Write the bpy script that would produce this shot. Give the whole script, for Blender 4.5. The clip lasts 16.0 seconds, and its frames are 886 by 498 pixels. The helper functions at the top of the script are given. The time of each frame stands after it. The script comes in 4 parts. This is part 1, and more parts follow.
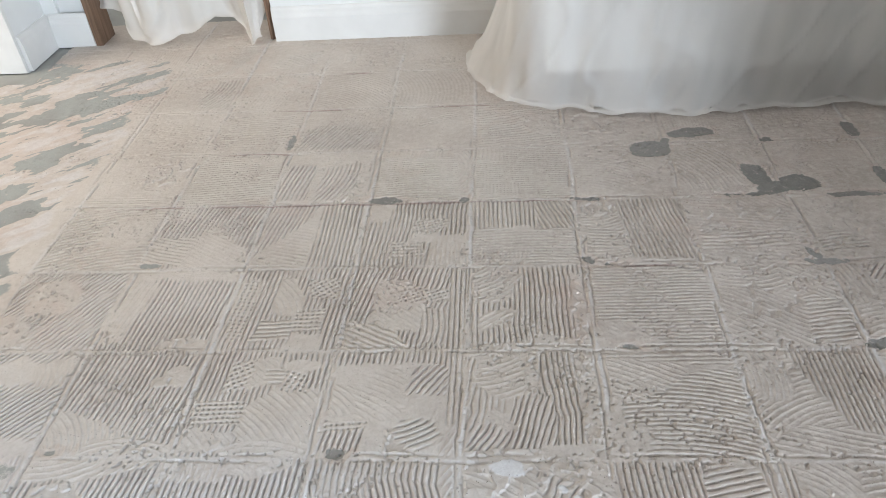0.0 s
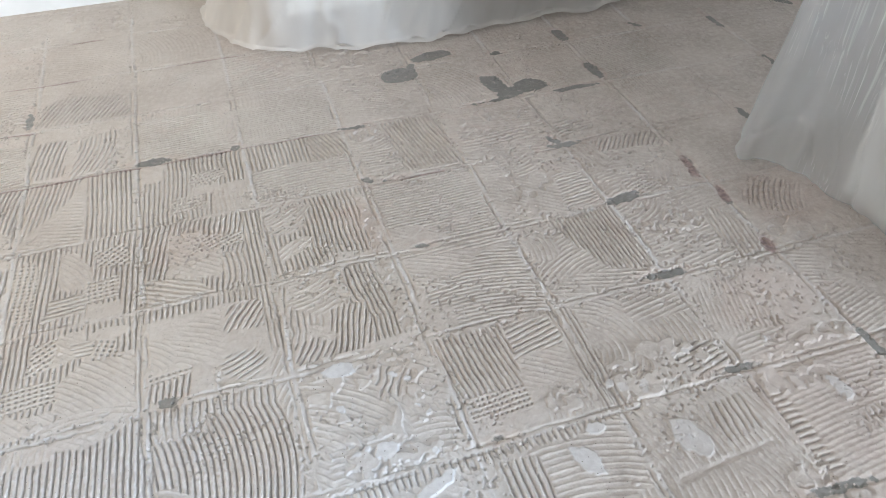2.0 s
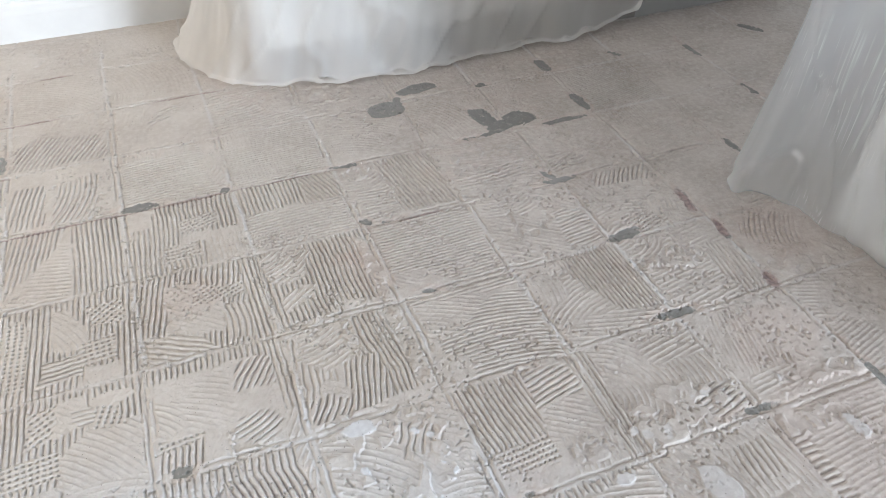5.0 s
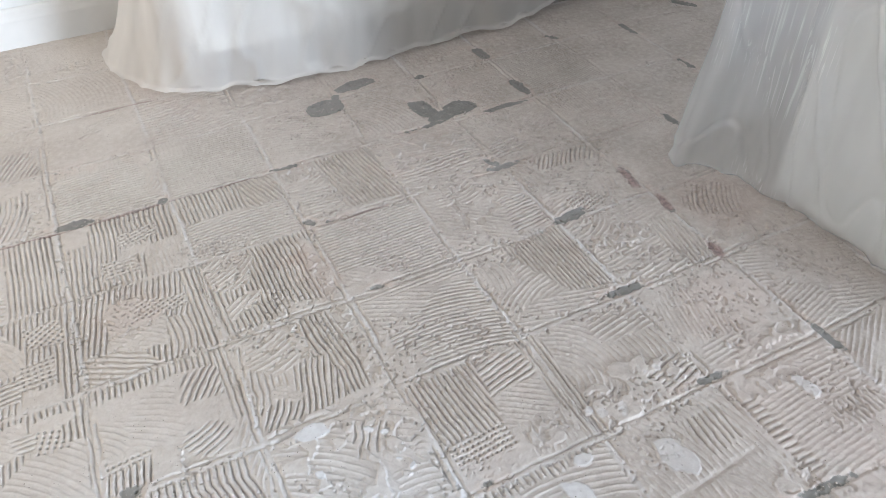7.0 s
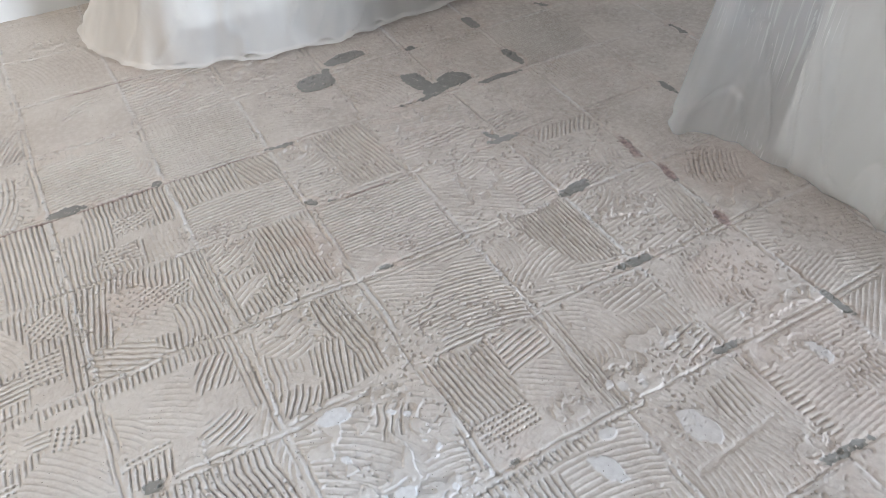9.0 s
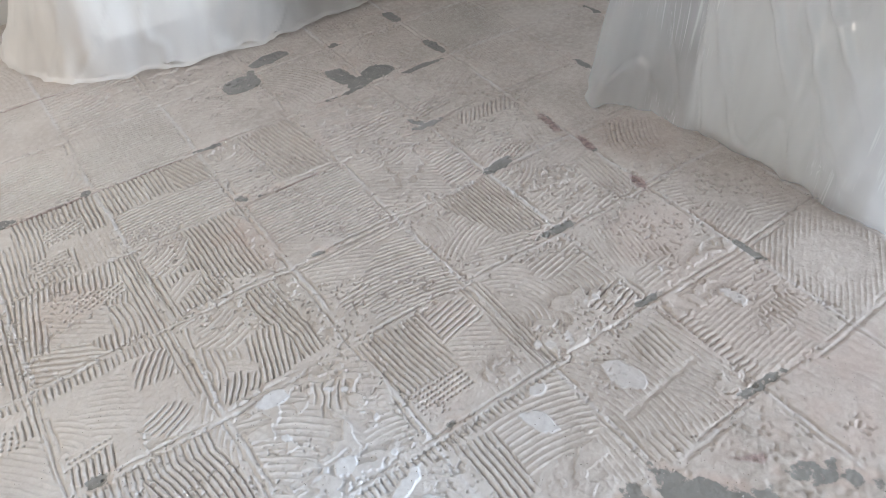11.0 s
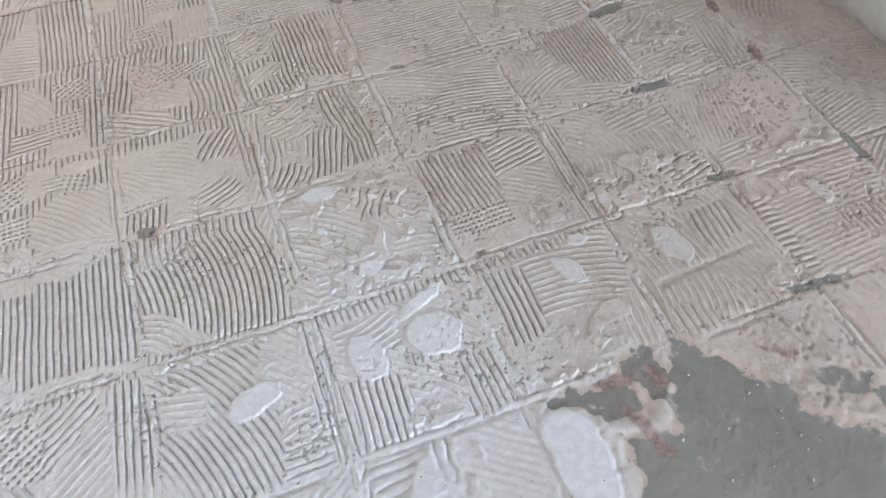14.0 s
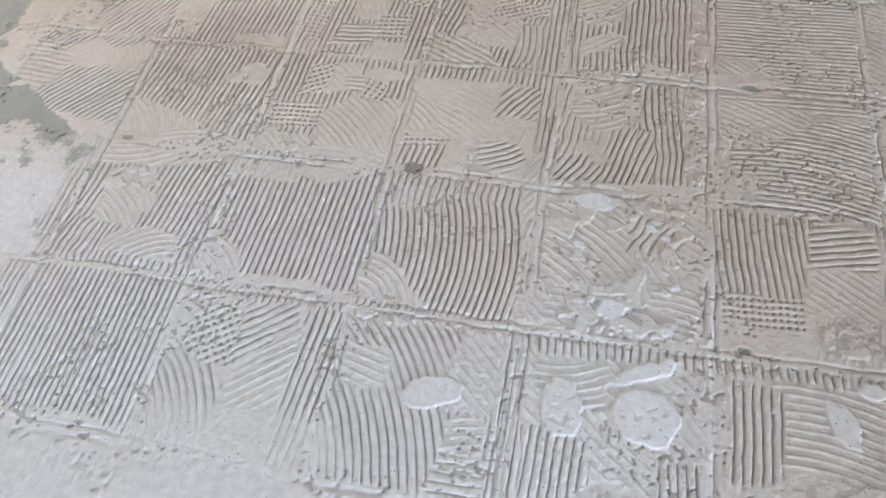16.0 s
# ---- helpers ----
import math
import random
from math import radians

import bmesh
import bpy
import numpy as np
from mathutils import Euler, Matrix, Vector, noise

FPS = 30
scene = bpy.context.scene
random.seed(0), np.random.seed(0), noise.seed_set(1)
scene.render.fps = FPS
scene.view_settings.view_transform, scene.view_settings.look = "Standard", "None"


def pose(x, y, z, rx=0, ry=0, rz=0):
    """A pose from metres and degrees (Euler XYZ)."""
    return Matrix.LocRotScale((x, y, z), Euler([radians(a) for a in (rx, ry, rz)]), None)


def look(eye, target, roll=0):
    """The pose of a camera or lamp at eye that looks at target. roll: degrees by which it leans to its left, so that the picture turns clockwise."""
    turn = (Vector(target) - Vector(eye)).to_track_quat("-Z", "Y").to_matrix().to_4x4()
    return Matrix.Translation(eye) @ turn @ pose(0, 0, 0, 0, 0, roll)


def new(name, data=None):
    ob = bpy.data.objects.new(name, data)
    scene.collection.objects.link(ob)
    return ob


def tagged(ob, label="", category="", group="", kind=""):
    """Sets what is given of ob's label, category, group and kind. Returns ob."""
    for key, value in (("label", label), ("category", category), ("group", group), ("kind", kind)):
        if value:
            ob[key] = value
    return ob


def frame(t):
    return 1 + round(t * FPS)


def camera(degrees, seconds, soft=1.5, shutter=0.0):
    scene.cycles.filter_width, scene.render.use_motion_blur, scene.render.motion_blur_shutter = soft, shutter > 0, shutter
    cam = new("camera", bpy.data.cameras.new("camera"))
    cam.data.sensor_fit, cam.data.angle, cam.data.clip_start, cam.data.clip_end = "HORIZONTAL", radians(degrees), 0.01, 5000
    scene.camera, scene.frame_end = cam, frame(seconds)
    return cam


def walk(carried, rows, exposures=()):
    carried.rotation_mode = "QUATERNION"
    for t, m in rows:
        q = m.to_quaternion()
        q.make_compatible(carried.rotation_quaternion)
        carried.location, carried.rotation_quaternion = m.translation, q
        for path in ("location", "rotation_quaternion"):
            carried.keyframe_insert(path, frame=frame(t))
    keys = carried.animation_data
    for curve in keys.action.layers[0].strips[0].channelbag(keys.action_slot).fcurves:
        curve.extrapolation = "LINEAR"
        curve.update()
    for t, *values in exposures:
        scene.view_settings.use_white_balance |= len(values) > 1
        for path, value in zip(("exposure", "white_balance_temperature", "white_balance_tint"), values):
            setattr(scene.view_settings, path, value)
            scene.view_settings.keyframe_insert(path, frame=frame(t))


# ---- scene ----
cam = camera(61.4, 16.0, soft=0.6)
PATH = [
    (0, (0.1, -0.993, 1.37), (-0.059, 0.571, 0.134), -4.5),
    (0.5, (0.114, -0.99, 1.359), (0.153, 0.558, 0.093), -2.1),
    (1, (0.057, -0.986, 1.344), (0.289, 0.51, 0.037), -1.2),
    (1.5, (0.036, -1.035, 1.343), (0.444, 0.397, 0.008), -0.7),
    (2, (0.004, -1.158, 1.36), (0.454, 0.268, 0.032), -1.0),
    (2.5, (-0.076, -1.09, 1.361), (0.39, 0.364, 0.069), -2.1),
    (3, (-0.123, -0.974, 1.365), (0.475, 0.457, 0.103), 0.3),
    (3.2, (-0.131, -0.977, 1.387), (0.503, 0.443, 0.129), 1.5),
    (5.3, (-0.114, -1.022, 1.415), (0.467, 0.371, 0.102), 0.8),
    (5.5, (-0.113, -1.022, 1.417), (0.504, 0.365, 0.114), 0.4),
    (6, (-0.096, -0.997, 1.397), (0.686, 0.322, 0.114), -0.7),
    (6.5, (-0.084, -0.986, 1.407), (0.749, 0.307, 0.129), -0.2),
    (7, (-0.06, -1.034, 1.388), (0.604, 0.317, 0.071), -1.2),
    (7.5, (-0.053, -1.075, 1.376), (0.514, 0.269, 0.007), -2.1),
    (8, (-0.067, -1.058, 1.393), (0.543, 0.266, 0.023), -1.8),
    (8.5, (-0.1, -1.012, 1.395), (0.582, 0.272, 0.021), -0.9),
    (9, (-0.138, -0.951, 1.393), (0.571, 0.308, 0.01), -0.8),
    (9.5, (-0.145, -0.91, 1.387), (0.588, 0.335, 0.004), -1.5),
    (9.7, (-0.136, -0.924, 1.379), (0.6, 0.317, -0.006), -2.0),
    (11.8, (-0.092, -1.116, 1.375), (0.732, 0.091, 0.01), -2.7),
    (12, (-0.076, -1.059, 1.358), (0.622, 0.179, -0.049), -4.5),
    (12.5, (-0.123, -1.007, 1.311), (0.444, 0.195, -0.184), -5.3),
    (13, (-0.162, -0.997, 1.29), (0.415, 0.156, -0.239), -3.9),
    (13.5, (-0.146, -1.037, 1.266), (0.377, 0.096, -0.297), -2.4),
    (14, (-0.001, -1.191, 1.281), (0.392, -0.051, -0.314), -2.1),
    (14.5, (0.03, -1.204, 1.261), (0.226, -0.056, -0.365), -3.4),
    (15, (-0.007, -1.061, 1.264), (0.04, 0.089, -0.372), -3.4),
    (15.5, (0.001, -0.946, 1.254), (-0.109, 0.167, -0.404), -5.1),
    (16, (0.053, -0.955, 1.227), (-0.262, 0.097, -0.444), -6.7),
]
walk(cam, [(t, look(eye, target, roll)) for t, eye, target, roll in PATH],
     [(0, -0.29, 6050, 8.8), (0.5, -0.10, 6020, 8.8), (1, -0.1, 6000, 8.8), (3, -0.1, 6010, 9), (6, 0.02, 5950, 9.8), (9, -0.07, 5940, 10), (12, -0.08, 5960, 10.5), (14, -0.26, 6050, 11.2), (16, -0.31, 6080, 11)])

# ---- world and lamps ----
world = bpy.data.worlds.new("sky")
scene.world = world
world.use_nodes = True
wn = world.node_tree.nodes
sky = wn.new("ShaderNodeTexSky")
sky.sky_type = "NISHITA"
sky.sun_disc = False
sky.sun_elevation = radians(38)
sky.sun_rotation = radians(40)
world.node_tree.links.new(sky.outputs[0], wn["Background"].inputs[0])
wn["Background"].inputs[1].default_value = 0.12


def area_lamp(name, x, y, z, rx, rz, wide, high, watts, colour):
    data = bpy.data.lights.new(name, "AREA")
    data.shape = "RECTANGLE"
    data.size, data.size_y = wide, high
    data.energy, data.color = watts, colour
    ob = new(name, data)
    ob.matrix_world = pose(x, y, z, rx, 0, rz)
    return ob


# Sky light through the wide garden doors behind the viewer.
area_lamp("garden_door_light", 5.6, -8.45, 1.35, 90, 0, 3.4, 2.0, 1800, (0.86, 0.93, 1.0))
# Unseen west opening, added as warm fill for the back left.
area_lamp("west_fill_light", -3.45, 1.1, 1.45, 90, -90, 1.5, 1.2, 70, (1.0, 0.83, 0.62))
# Unseen fill lamp added in the hallway to brighten the doorway curtain.
area_lamp("hall_fill_light", -2.9, 3.2, 1.5, 90, -90, 1.0, 1.2, 22, (1.0, 0.90, 0.78))

# ---- materials ----


class Mat:
    """A node material with short-hand for its nodes."""

    def __init__(self, name, rough=0.8):
        self.m = bpy.data.materials.new(name)
        self.m.use_nodes = True
        self.t = self.m.node_tree
        self.b = self.t.nodes["Principled BSDF"]
        self.b.inputs["Roughness"].default_value = rough
        self.b.inputs["Specular IOR Level"].default_value = 0.3
        self.xyz = self.t.nodes.new("ShaderNodeNewGeometry").outputs["Position"]

    def put(self, value, socket):
        if isinstance(value, (int, float)):
            socket.default_value = value
        elif isinstance(value, tuple):
            socket.default_value = (*value, 1.0)[: len(socket.default_value)]
        else:
            self.t.links.new(value, socket)

    def noise(self, scale, detail=4.0, rough=0.55, stretch=None, turn=0.0):
        n = self.t.nodes.new("ShaderNodeTexNoise")
        n.inputs["Scale"].default_value = scale
        n.inputs["Detail"].default_value = detail
        n.inputs["Roughness"].default_value = rough
        co = self.xyz
        if stretch:
            mp = self.t.nodes.new("ShaderNodeMapping")
            mp.inputs["Scale"].default_value = stretch
            mp.inputs["Rotation"].default_value = (0, 0, radians(turn))
            self.t.links.new(co, mp.inputs["Vector"])
            co = mp.outputs[0]
        self.t.links.new(co, n.inputs["Vector"])
        return n.outputs[0]

    def cells(self, scale):
        n = self.t.nodes.new("ShaderNodeTexVoronoi")
        n.inputs["Scale"].default_value = scale
        self.t.links.new(self.xyz, n.inputs["Vector"])
        return n.outputs["Distance"]

    def step(self, value, lo, hi, a=0.0, b=1.0):
        n = self.t.nodes.new("ShaderNodeMapRange")
        n.interpolation_type = "SMOOTHSTEP"
        self.put(value, n.inputs["Value"])
        for key, v in (("From Min", lo), ("From Max", hi), ("To Min", a), ("To Max", b)):
            n.inputs[key].default_value = v
        return n.outputs[0]

    def mix(self, fac, a, b, how="MIX"):
        n = self.t.nodes.new("ShaderNodeMix")
        n.data_type, n.blend_type = "RGBA", how
        self.put(fac, n.inputs[0])
        self.put(a, n.inputs[6])
        self.put(b, n.inputs[7])
        return n.outputs[2]

    def maths(self, op, a, b):
        n = self.t.nodes.new("ShaderNodeMath")
        n.operation = op
        self.put(a, n.inputs[0])
        self.put(b, n.inputs[1])
        return n.outputs[0]

    def attr(self, name):
        n = self.t.nodes.new("ShaderNodeAttribute")
        n.attribute_name = name
        return n.outputs["Fac"]

    def colour(self, value):
        self.put(value, self.b.inputs["Base Color"])
        return self

    def bump(self, height, distance, strength=1.0):
        n = self.t.nodes.new("ShaderNodeBump")
        n.inputs["Strength"].default_value = strength
        n.inputs["Distance"].default_value = distance
        self.put(height, n.inputs["Height"])
        self.t.links.new(n.outputs[0], self.b.inputs["Normal"])
        return self


def concrete(k):
    """Colour of the grey-green slab, dustier towards the west."""
    base = k.mix(k.step(k.noise(2.3, 5), 0.35, 0.65), (0.218, 0.212, 0.20), (0.278, 0.27, 0.255))
    split = k.t.nodes.new("ShaderNodeSeparateXYZ")
    k.t.links.new(k.xyz, split.inputs[0])
    dusty = k.maths("MULTIPLY", k.step(split.outputs[0], -1.3, -0.2, 1.0, 0.0), k.step(k.noise(3.5, 5), 0.2, 0.55))
    base = k.mix(dusty, base, (0.36, 0.372, 0.36))
    base = k.mix(k.step(k.noise(28, 5, 0.7), 0.42, 0.75, 0, 0.5), base, (0.28, 0.277, 0.264))
    return k.mix(k.step(k.cells(60), 0.04, 0.10, 0.22, 0.0), base, (0.6, 0.58, 0.55))


def adhesive_material():
    k = Mat("tile_adhesive", 0.95)
    k.b.inputs["Specular IOR Level"].default_value = 0.12
    base = k.mix(k.step(k.noise(3.1, 5), 0.35, 0.68), (0.48, 0.43, 0.387), (0.57, 0.523, 0.478))
    split = k.t.nodes.new("ShaderNodeSeparateXYZ")
    k.t.links.new(k.xyz, split.inputs[0])
    # East side darkened in the colour to offset the garden lamp's brighter fall there.
    east_dim = k.step(k.maths("ADD", split.outputs[0], k.maths("MULTIPLY", k.noise(2.2, 5), 0.9)), 0.35, 1.10)
    base = k.mix(east_dim, base, k.mix(k.step(k.noise(5.3, 5), 0.35, 0.68), (0.415, 0.366, 0.328), (0.495, 0.443, 0.403)))
    base = k.mix(k.step(k.noise(46, 4, 0.65), 0.35, 0.75, 0.0, 0.45), base, (0.65, 0.61, 0.575))
    base = k.mix(k.attr("pink"), base, (0.52, 0.39, 0.335))
    # Paste and powder colour; its blue also carries the cool window light.
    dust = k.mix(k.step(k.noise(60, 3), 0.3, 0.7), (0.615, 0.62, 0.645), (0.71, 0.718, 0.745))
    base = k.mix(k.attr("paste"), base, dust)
    # Dark specks put the shade of tiny pits into the colour.
    pits = k.maths("MULTIPLY", k.step(k.maths("ADD", k.cells(80), k.maths("MULTIPLY", k.noise(140, 2), 0.12)), 0.12, 0.20, 1.0, 0.0), k.step(k.noise(10, 4), 0.49, 0.58))
    base = k.mix(k.maths("MULTIPLY", pits, 0.85), base, (0.13, 0.115, 0.10))
    scuff = k.step(k.maths("ADD", k.attr("bare"), k.maths("MULTIPLY", k.maths("SUBTRACT", k.noise(48, 6, 0.75), 0.5), 1.5)), 0.36, 0.66)
    base = k.mix(scuff, base, concrete(k))
    base = k.mix(k.attr("stain"), base, k.mix(k.step(k.noise(70, 4), 0.35, 0.65), (0.21, 0.155, 0.15), (0.36, 0.27, 0.25)))
    k.colour(base)
    k.bump(k.maths("ADD", k.noise(170, 5, 0.7), k.maths("MULTIPLY", k.noise(38, 3), 1.0)), 0.0018, 0.6)
    return k.m


def slab_material():
    k = Mat("concrete_slab", 0.8)
    k.colour(concrete(k))
    k.bump(k.noise(90, 4), 0.001, 0.5)
    return k.m


def paint(name, colour, rough=0.5, wear=0.04):
    k = Mat(name, rough)
    dim = tuple(c * (1 - wear * 2) for c in colour)
    k.colour(k.mix(k.step(k.noise(4.5, 4), 0.3, 0.7), dim, colour))
    k.bump(k.noise(220, 2), 0.0004, 0.3)
    return k.m


def wood():
    k = Mat("dark_wood", 0.5)
    grain = k.noise(6, 6, 0.6, (12, 12, 0.7))
    k.colour(k.mix(k.step(grain, 0.3, 0.7), (0.10, 0.062, 0.04), (0.19, 0.12, 0.08)))
    return k.m


def film(name, veil, rough=0.5, gloss=0.05, crinkle=0.35, tint=(0.94, 0.91, 0.87), lined=0.0):
    """Thin milky polythene: part of the light goes straight through, part is scattered."""
    k = Mat(name, rough)
    t = k.t
    clear = t.nodes.new("ShaderNodeBsdfTransparent")
    clear.inputs[0].default_value = (0.97, 0.97, 0.97, 1)
    milky = t.nodes.new("ShaderNodeBsdfTranslucent")
    milky.inputs[0].default_value = (*tint, 1)
    white = t.nodes.new("ShaderNodeBsdfDiffuse")
    white.inputs[0].default_value = (*tint, 1)
    shine = t.nodes.new("ShaderNodeBsdfGlossy")
    shine.inputs["Roughness"].default_value = rough
    body, sheet, out = (t.nodes.new("ShaderNodeMixShader") for _ in range(3))
    body.inputs[0].default_value = 0.55
    t.links.new(milky.outputs[0], body.inputs[1])
    t.links.new(white.outputs[0], body.inputs[2])
    streak = k.step(k.noise(2.4, 2, 0.5, (2, 2, 0.5)), 0.3, 0.75, veil - 0.07, veil + 0.1)
    if lined:
        # Fine upright milkier lines, in patches.
        lines = k.maths("MULTIPLY", k.step(k.noise(110, 2, 0.5, (1, 1, 0.02)), 0.52, 0.75), k.step(k.noise(3.2, 3), 0.50, 0.66))
        streak = k.maths("ADD", streak, k.maths("MULTIPLY", lines, lined))
    k.put(streak, sheet.inputs[0])
    t.links.new(clear.outputs[0], sheet.inputs[1])
    t.links.new(body.outputs[0], sheet.inputs[2])
    out.inputs[0].default_value = gloss
    t.links.new(sheet.outputs[0], out.inputs[1])
    t.links.new(shine.outputs[0], out.inputs[2])
    bump = t.nodes.new("ShaderNodeBump")
    bump.inputs["Strength"].default_value = crinkle
    bump.inputs["Distance"].default_value = 0.006
    k.put(k.noise(9, 3, 0.55, (1, 1, 0.4)), bump.inputs["Height"])
    for n in (milky, white, shine):
        t.links.new(bump.outputs[0], n.inputs["Normal"])
    t.links.new(out.outputs[0], t.nodes["Material Output"].inputs[0])
    return k.m


ADHESIVE = adhesive_material()
SLAB = slab_material()
WALL = paint("grey_wall_paint", (0.66, 0.67, 0.665), 0.7)
WHITE = paint("white_gloss_paint", (0.65, 0.645, 0.63), 0.4)
# Unseen ceiling and south and east walls are toned down to cut bounce light.
CEILING = paint("ceiling_paint", (0.70, 0.69, 0.67), 0.8)
UNSEEN_WALL = paint("dimmed_beige_wall_paint", (0.46, 0.44, 0.41), 0.7)
CABINET = paint("white_cabinet_lacquer", (0.56, 0.545, 0.52), 0.4)
PANEL = paint("white_island_panel", (0.70, 0.70, 0.69), 0.4)
# Plinth in two tones: lit end dimmed, toe-kick shade painted into the taupe.
PLINTH_LIT = paint("dimmed_white_plinth", (0.36, 0.35, 0.335), 0.5)
PLINTH_SHADED = paint("taupe_shaded_plinth", (0.26, 0.235, 0.215), 0.5)
WORKTOP = paint("pale_worktop", (0.55, 0.53, 0.50), 0.35)
CHIP = paint("plaster_chip", (0.50, 0.48, 0.45), 0.9)
WOOD = wood()
CORE = paint("bare_plaster", (0.35, 0.26, 0.21), 0.9)
FILM = film("milky_polythene", 0.64, crinkle=0.7)
FILM_THICK = film("doubled_polythene", 0.66)
FILM_GLOSSY = film("glossy_polythene", 0.27, 0.30, 0.14, 0.45, (0.86, 0.89, 0.93), 0.22)

# ---- mesh helpers ----


def part(name, bm, material, parent=None, label=""):
    """One mesh object out of a bmesh, under a thing or a part."""
    me = bpy.data.meshes.new(name)
    bm.to_mesh(me)
    bm.free()
    me.materials.append(material)
    ob = new(name, me)
    if parent:
        ob.parent = parent
    if label:
        tagged(ob, label)
    return ob


def box_bm(lo, hi, bevel=0.0):
    bm = bmesh.new()
    bmesh.ops.create_cube(bm, size=1)
    size, mid = Vector(hi) - Vector(lo), (Vector(hi) + Vector(lo)) / 2
    for v in bm.verts:
        v.co = Vector((v.co.x * size.x, v.co.y * size.y, v.co.z * size.z)) + mid
    if bevel:
        bmesh.ops.bevel(bm, geom=bm.edges[:], offset=bevel, segments=2, affect="EDGES", profile=0.6)
    return bm


def box(name, lo, hi, material, parent=None, bevel=0.0, label=""):
    return part(name, box_bm(lo, hi, bevel), material, parent, label)


def grid_mesh(name, points, material, smooth=True):
    """A mesh over an array of places, rows by columns by xyz."""
    rows, cols = points.shape[:2]
    me = bpy.data.meshes.new(name)
    n = np.arange(rows * cols).reshape(rows, cols)
    quads = np.stack([n[:-1, :-1], n[:-1, 1:], n[1:, 1:], n[1:, :-1]], -1).reshape(-1, 4)
    me.vertices.add(rows * cols)
    me.vertices.foreach_set("co", points.astype(np.float32).ravel())
    me.loops.add(quads.size)
    me.loops.foreach_set("vertex_index", quads.astype(np.int32).ravel())
    me.polygons.add(len(quads))
    me.polygons.foreach_set("loop_start", np.arange(0, quads.size, 4, dtype=np.int32))
    me.polygons.foreach_set("use_smooth", np.full(len(quads), smooth))
    me.update(calc_edges=True)
    me.materials.append(material)
    return me


def vnoise(x, y, scale, seed):
    """Smooth noise from -1 to 1 over arrays of places; scale in features per metre."""
    x, y = x * scale + 1000.0, y * scale + 1000.0
    ix, iy = np.floor(x).astype(np.int64), np.floor(y).astype(np.int64)
    fx, fy = x - ix, y - iy
    fx, fy = fx * fx * (3 - 2 * fx), fy * fy * (3 - 2 * fy)

    def corner(a, b):
        h = (a * 374761393 + b * 668265263 + seed * 362437) & 0x7FFFFFFF
        h = ((h ^ (h >> 13)) * 1274126177) & 0x7FFFFFFF
        return ((h ^ (h >> 16)) & 0xFFFF) / 32767.5 - 1.0

    a, b, c, d = corner(ix, iy), corner(ix + 1, iy), corner(ix, iy + 1), corner(ix + 1, iy + 1)
    return (a * (1 - fx) + b * fx) * (1 - fy) + (c * (1 - fx) + d * fx) * fy


def rnoise(x, y, scale, seed):
    """The same noise on a lattice turned by the seed, so that nothing lines up with the joints."""
    c, s = math.cos(0.5 + seed * 2.4), math.sin(0.5 + seed * 2.4)
    return vnoise(x * c - y * s, x * s + y * c, scale, seed)


def smooth(x, lo, hi):
    t = np.clip((x - lo) / (hi - lo), 0, 1)
    return t * t * (3 - 2 * t)


# ---- the room ----
TILE = 0.33
SLAB_Z = -0.0095
ROOM = (-3.5, 7.9, -8.5, 2.37, 2.5)   # x from, x to, y from, y to, height


def wall_mesh(name, boxes, material, label):
    bm = bmesh.new()
    for lo, hi in boxes:
        other = box_bm(lo, hi)
        me = bpy.data.meshes.new("piece")
        other.to_mesh(me)
        other.free()
        bm.from_mesh(me)
        bpy.data.meshes.remove(me)
    return tagged(part(name, bm, material), label, "wall", kind="structure")


def skirting(name, x0, y0, x1, y1, side, parent=None, high=0.165):
    """A moulded skirting board along a line in plan; side: the way it stands off the wall."""
    profile = [(0, 0), (0.018, 0), (0.018, high - 0.05), (0.0165, high - 0.042), (0.0135, high - 0.03), (0.0125, high - 0.016),
               (0.009, high - 0.006), (0.004, high), (0, high)]
    d, s = Vector((x1 - x0, y1 - y0, 0)), Vector((*side, 0))
    bm = bmesh.new()
    ends = []
    for at in (Vector((x0, y0, 0)), Vector((x0, y0, 0)) + d):
        ends.append([bm.verts.new(at + s * a + Vector((0, 0, b - 0.004))) for a, b in profile])
    n = len(profile)
    for k in range(n):
        bm.faces.new((ends[0][k], ends[0][(k + 1) % n], ends[1][(k + 1) % n], ends[1][k]))
    for e in ends:
        bm.faces.new(e)
    bmesh.ops.recalc_face_normals(bm, faces=bm.faces[:])
    return tagged(part(name, bm, WHITE), "white painted moulded skirting board along the wall", "skirting board", kind="structure")


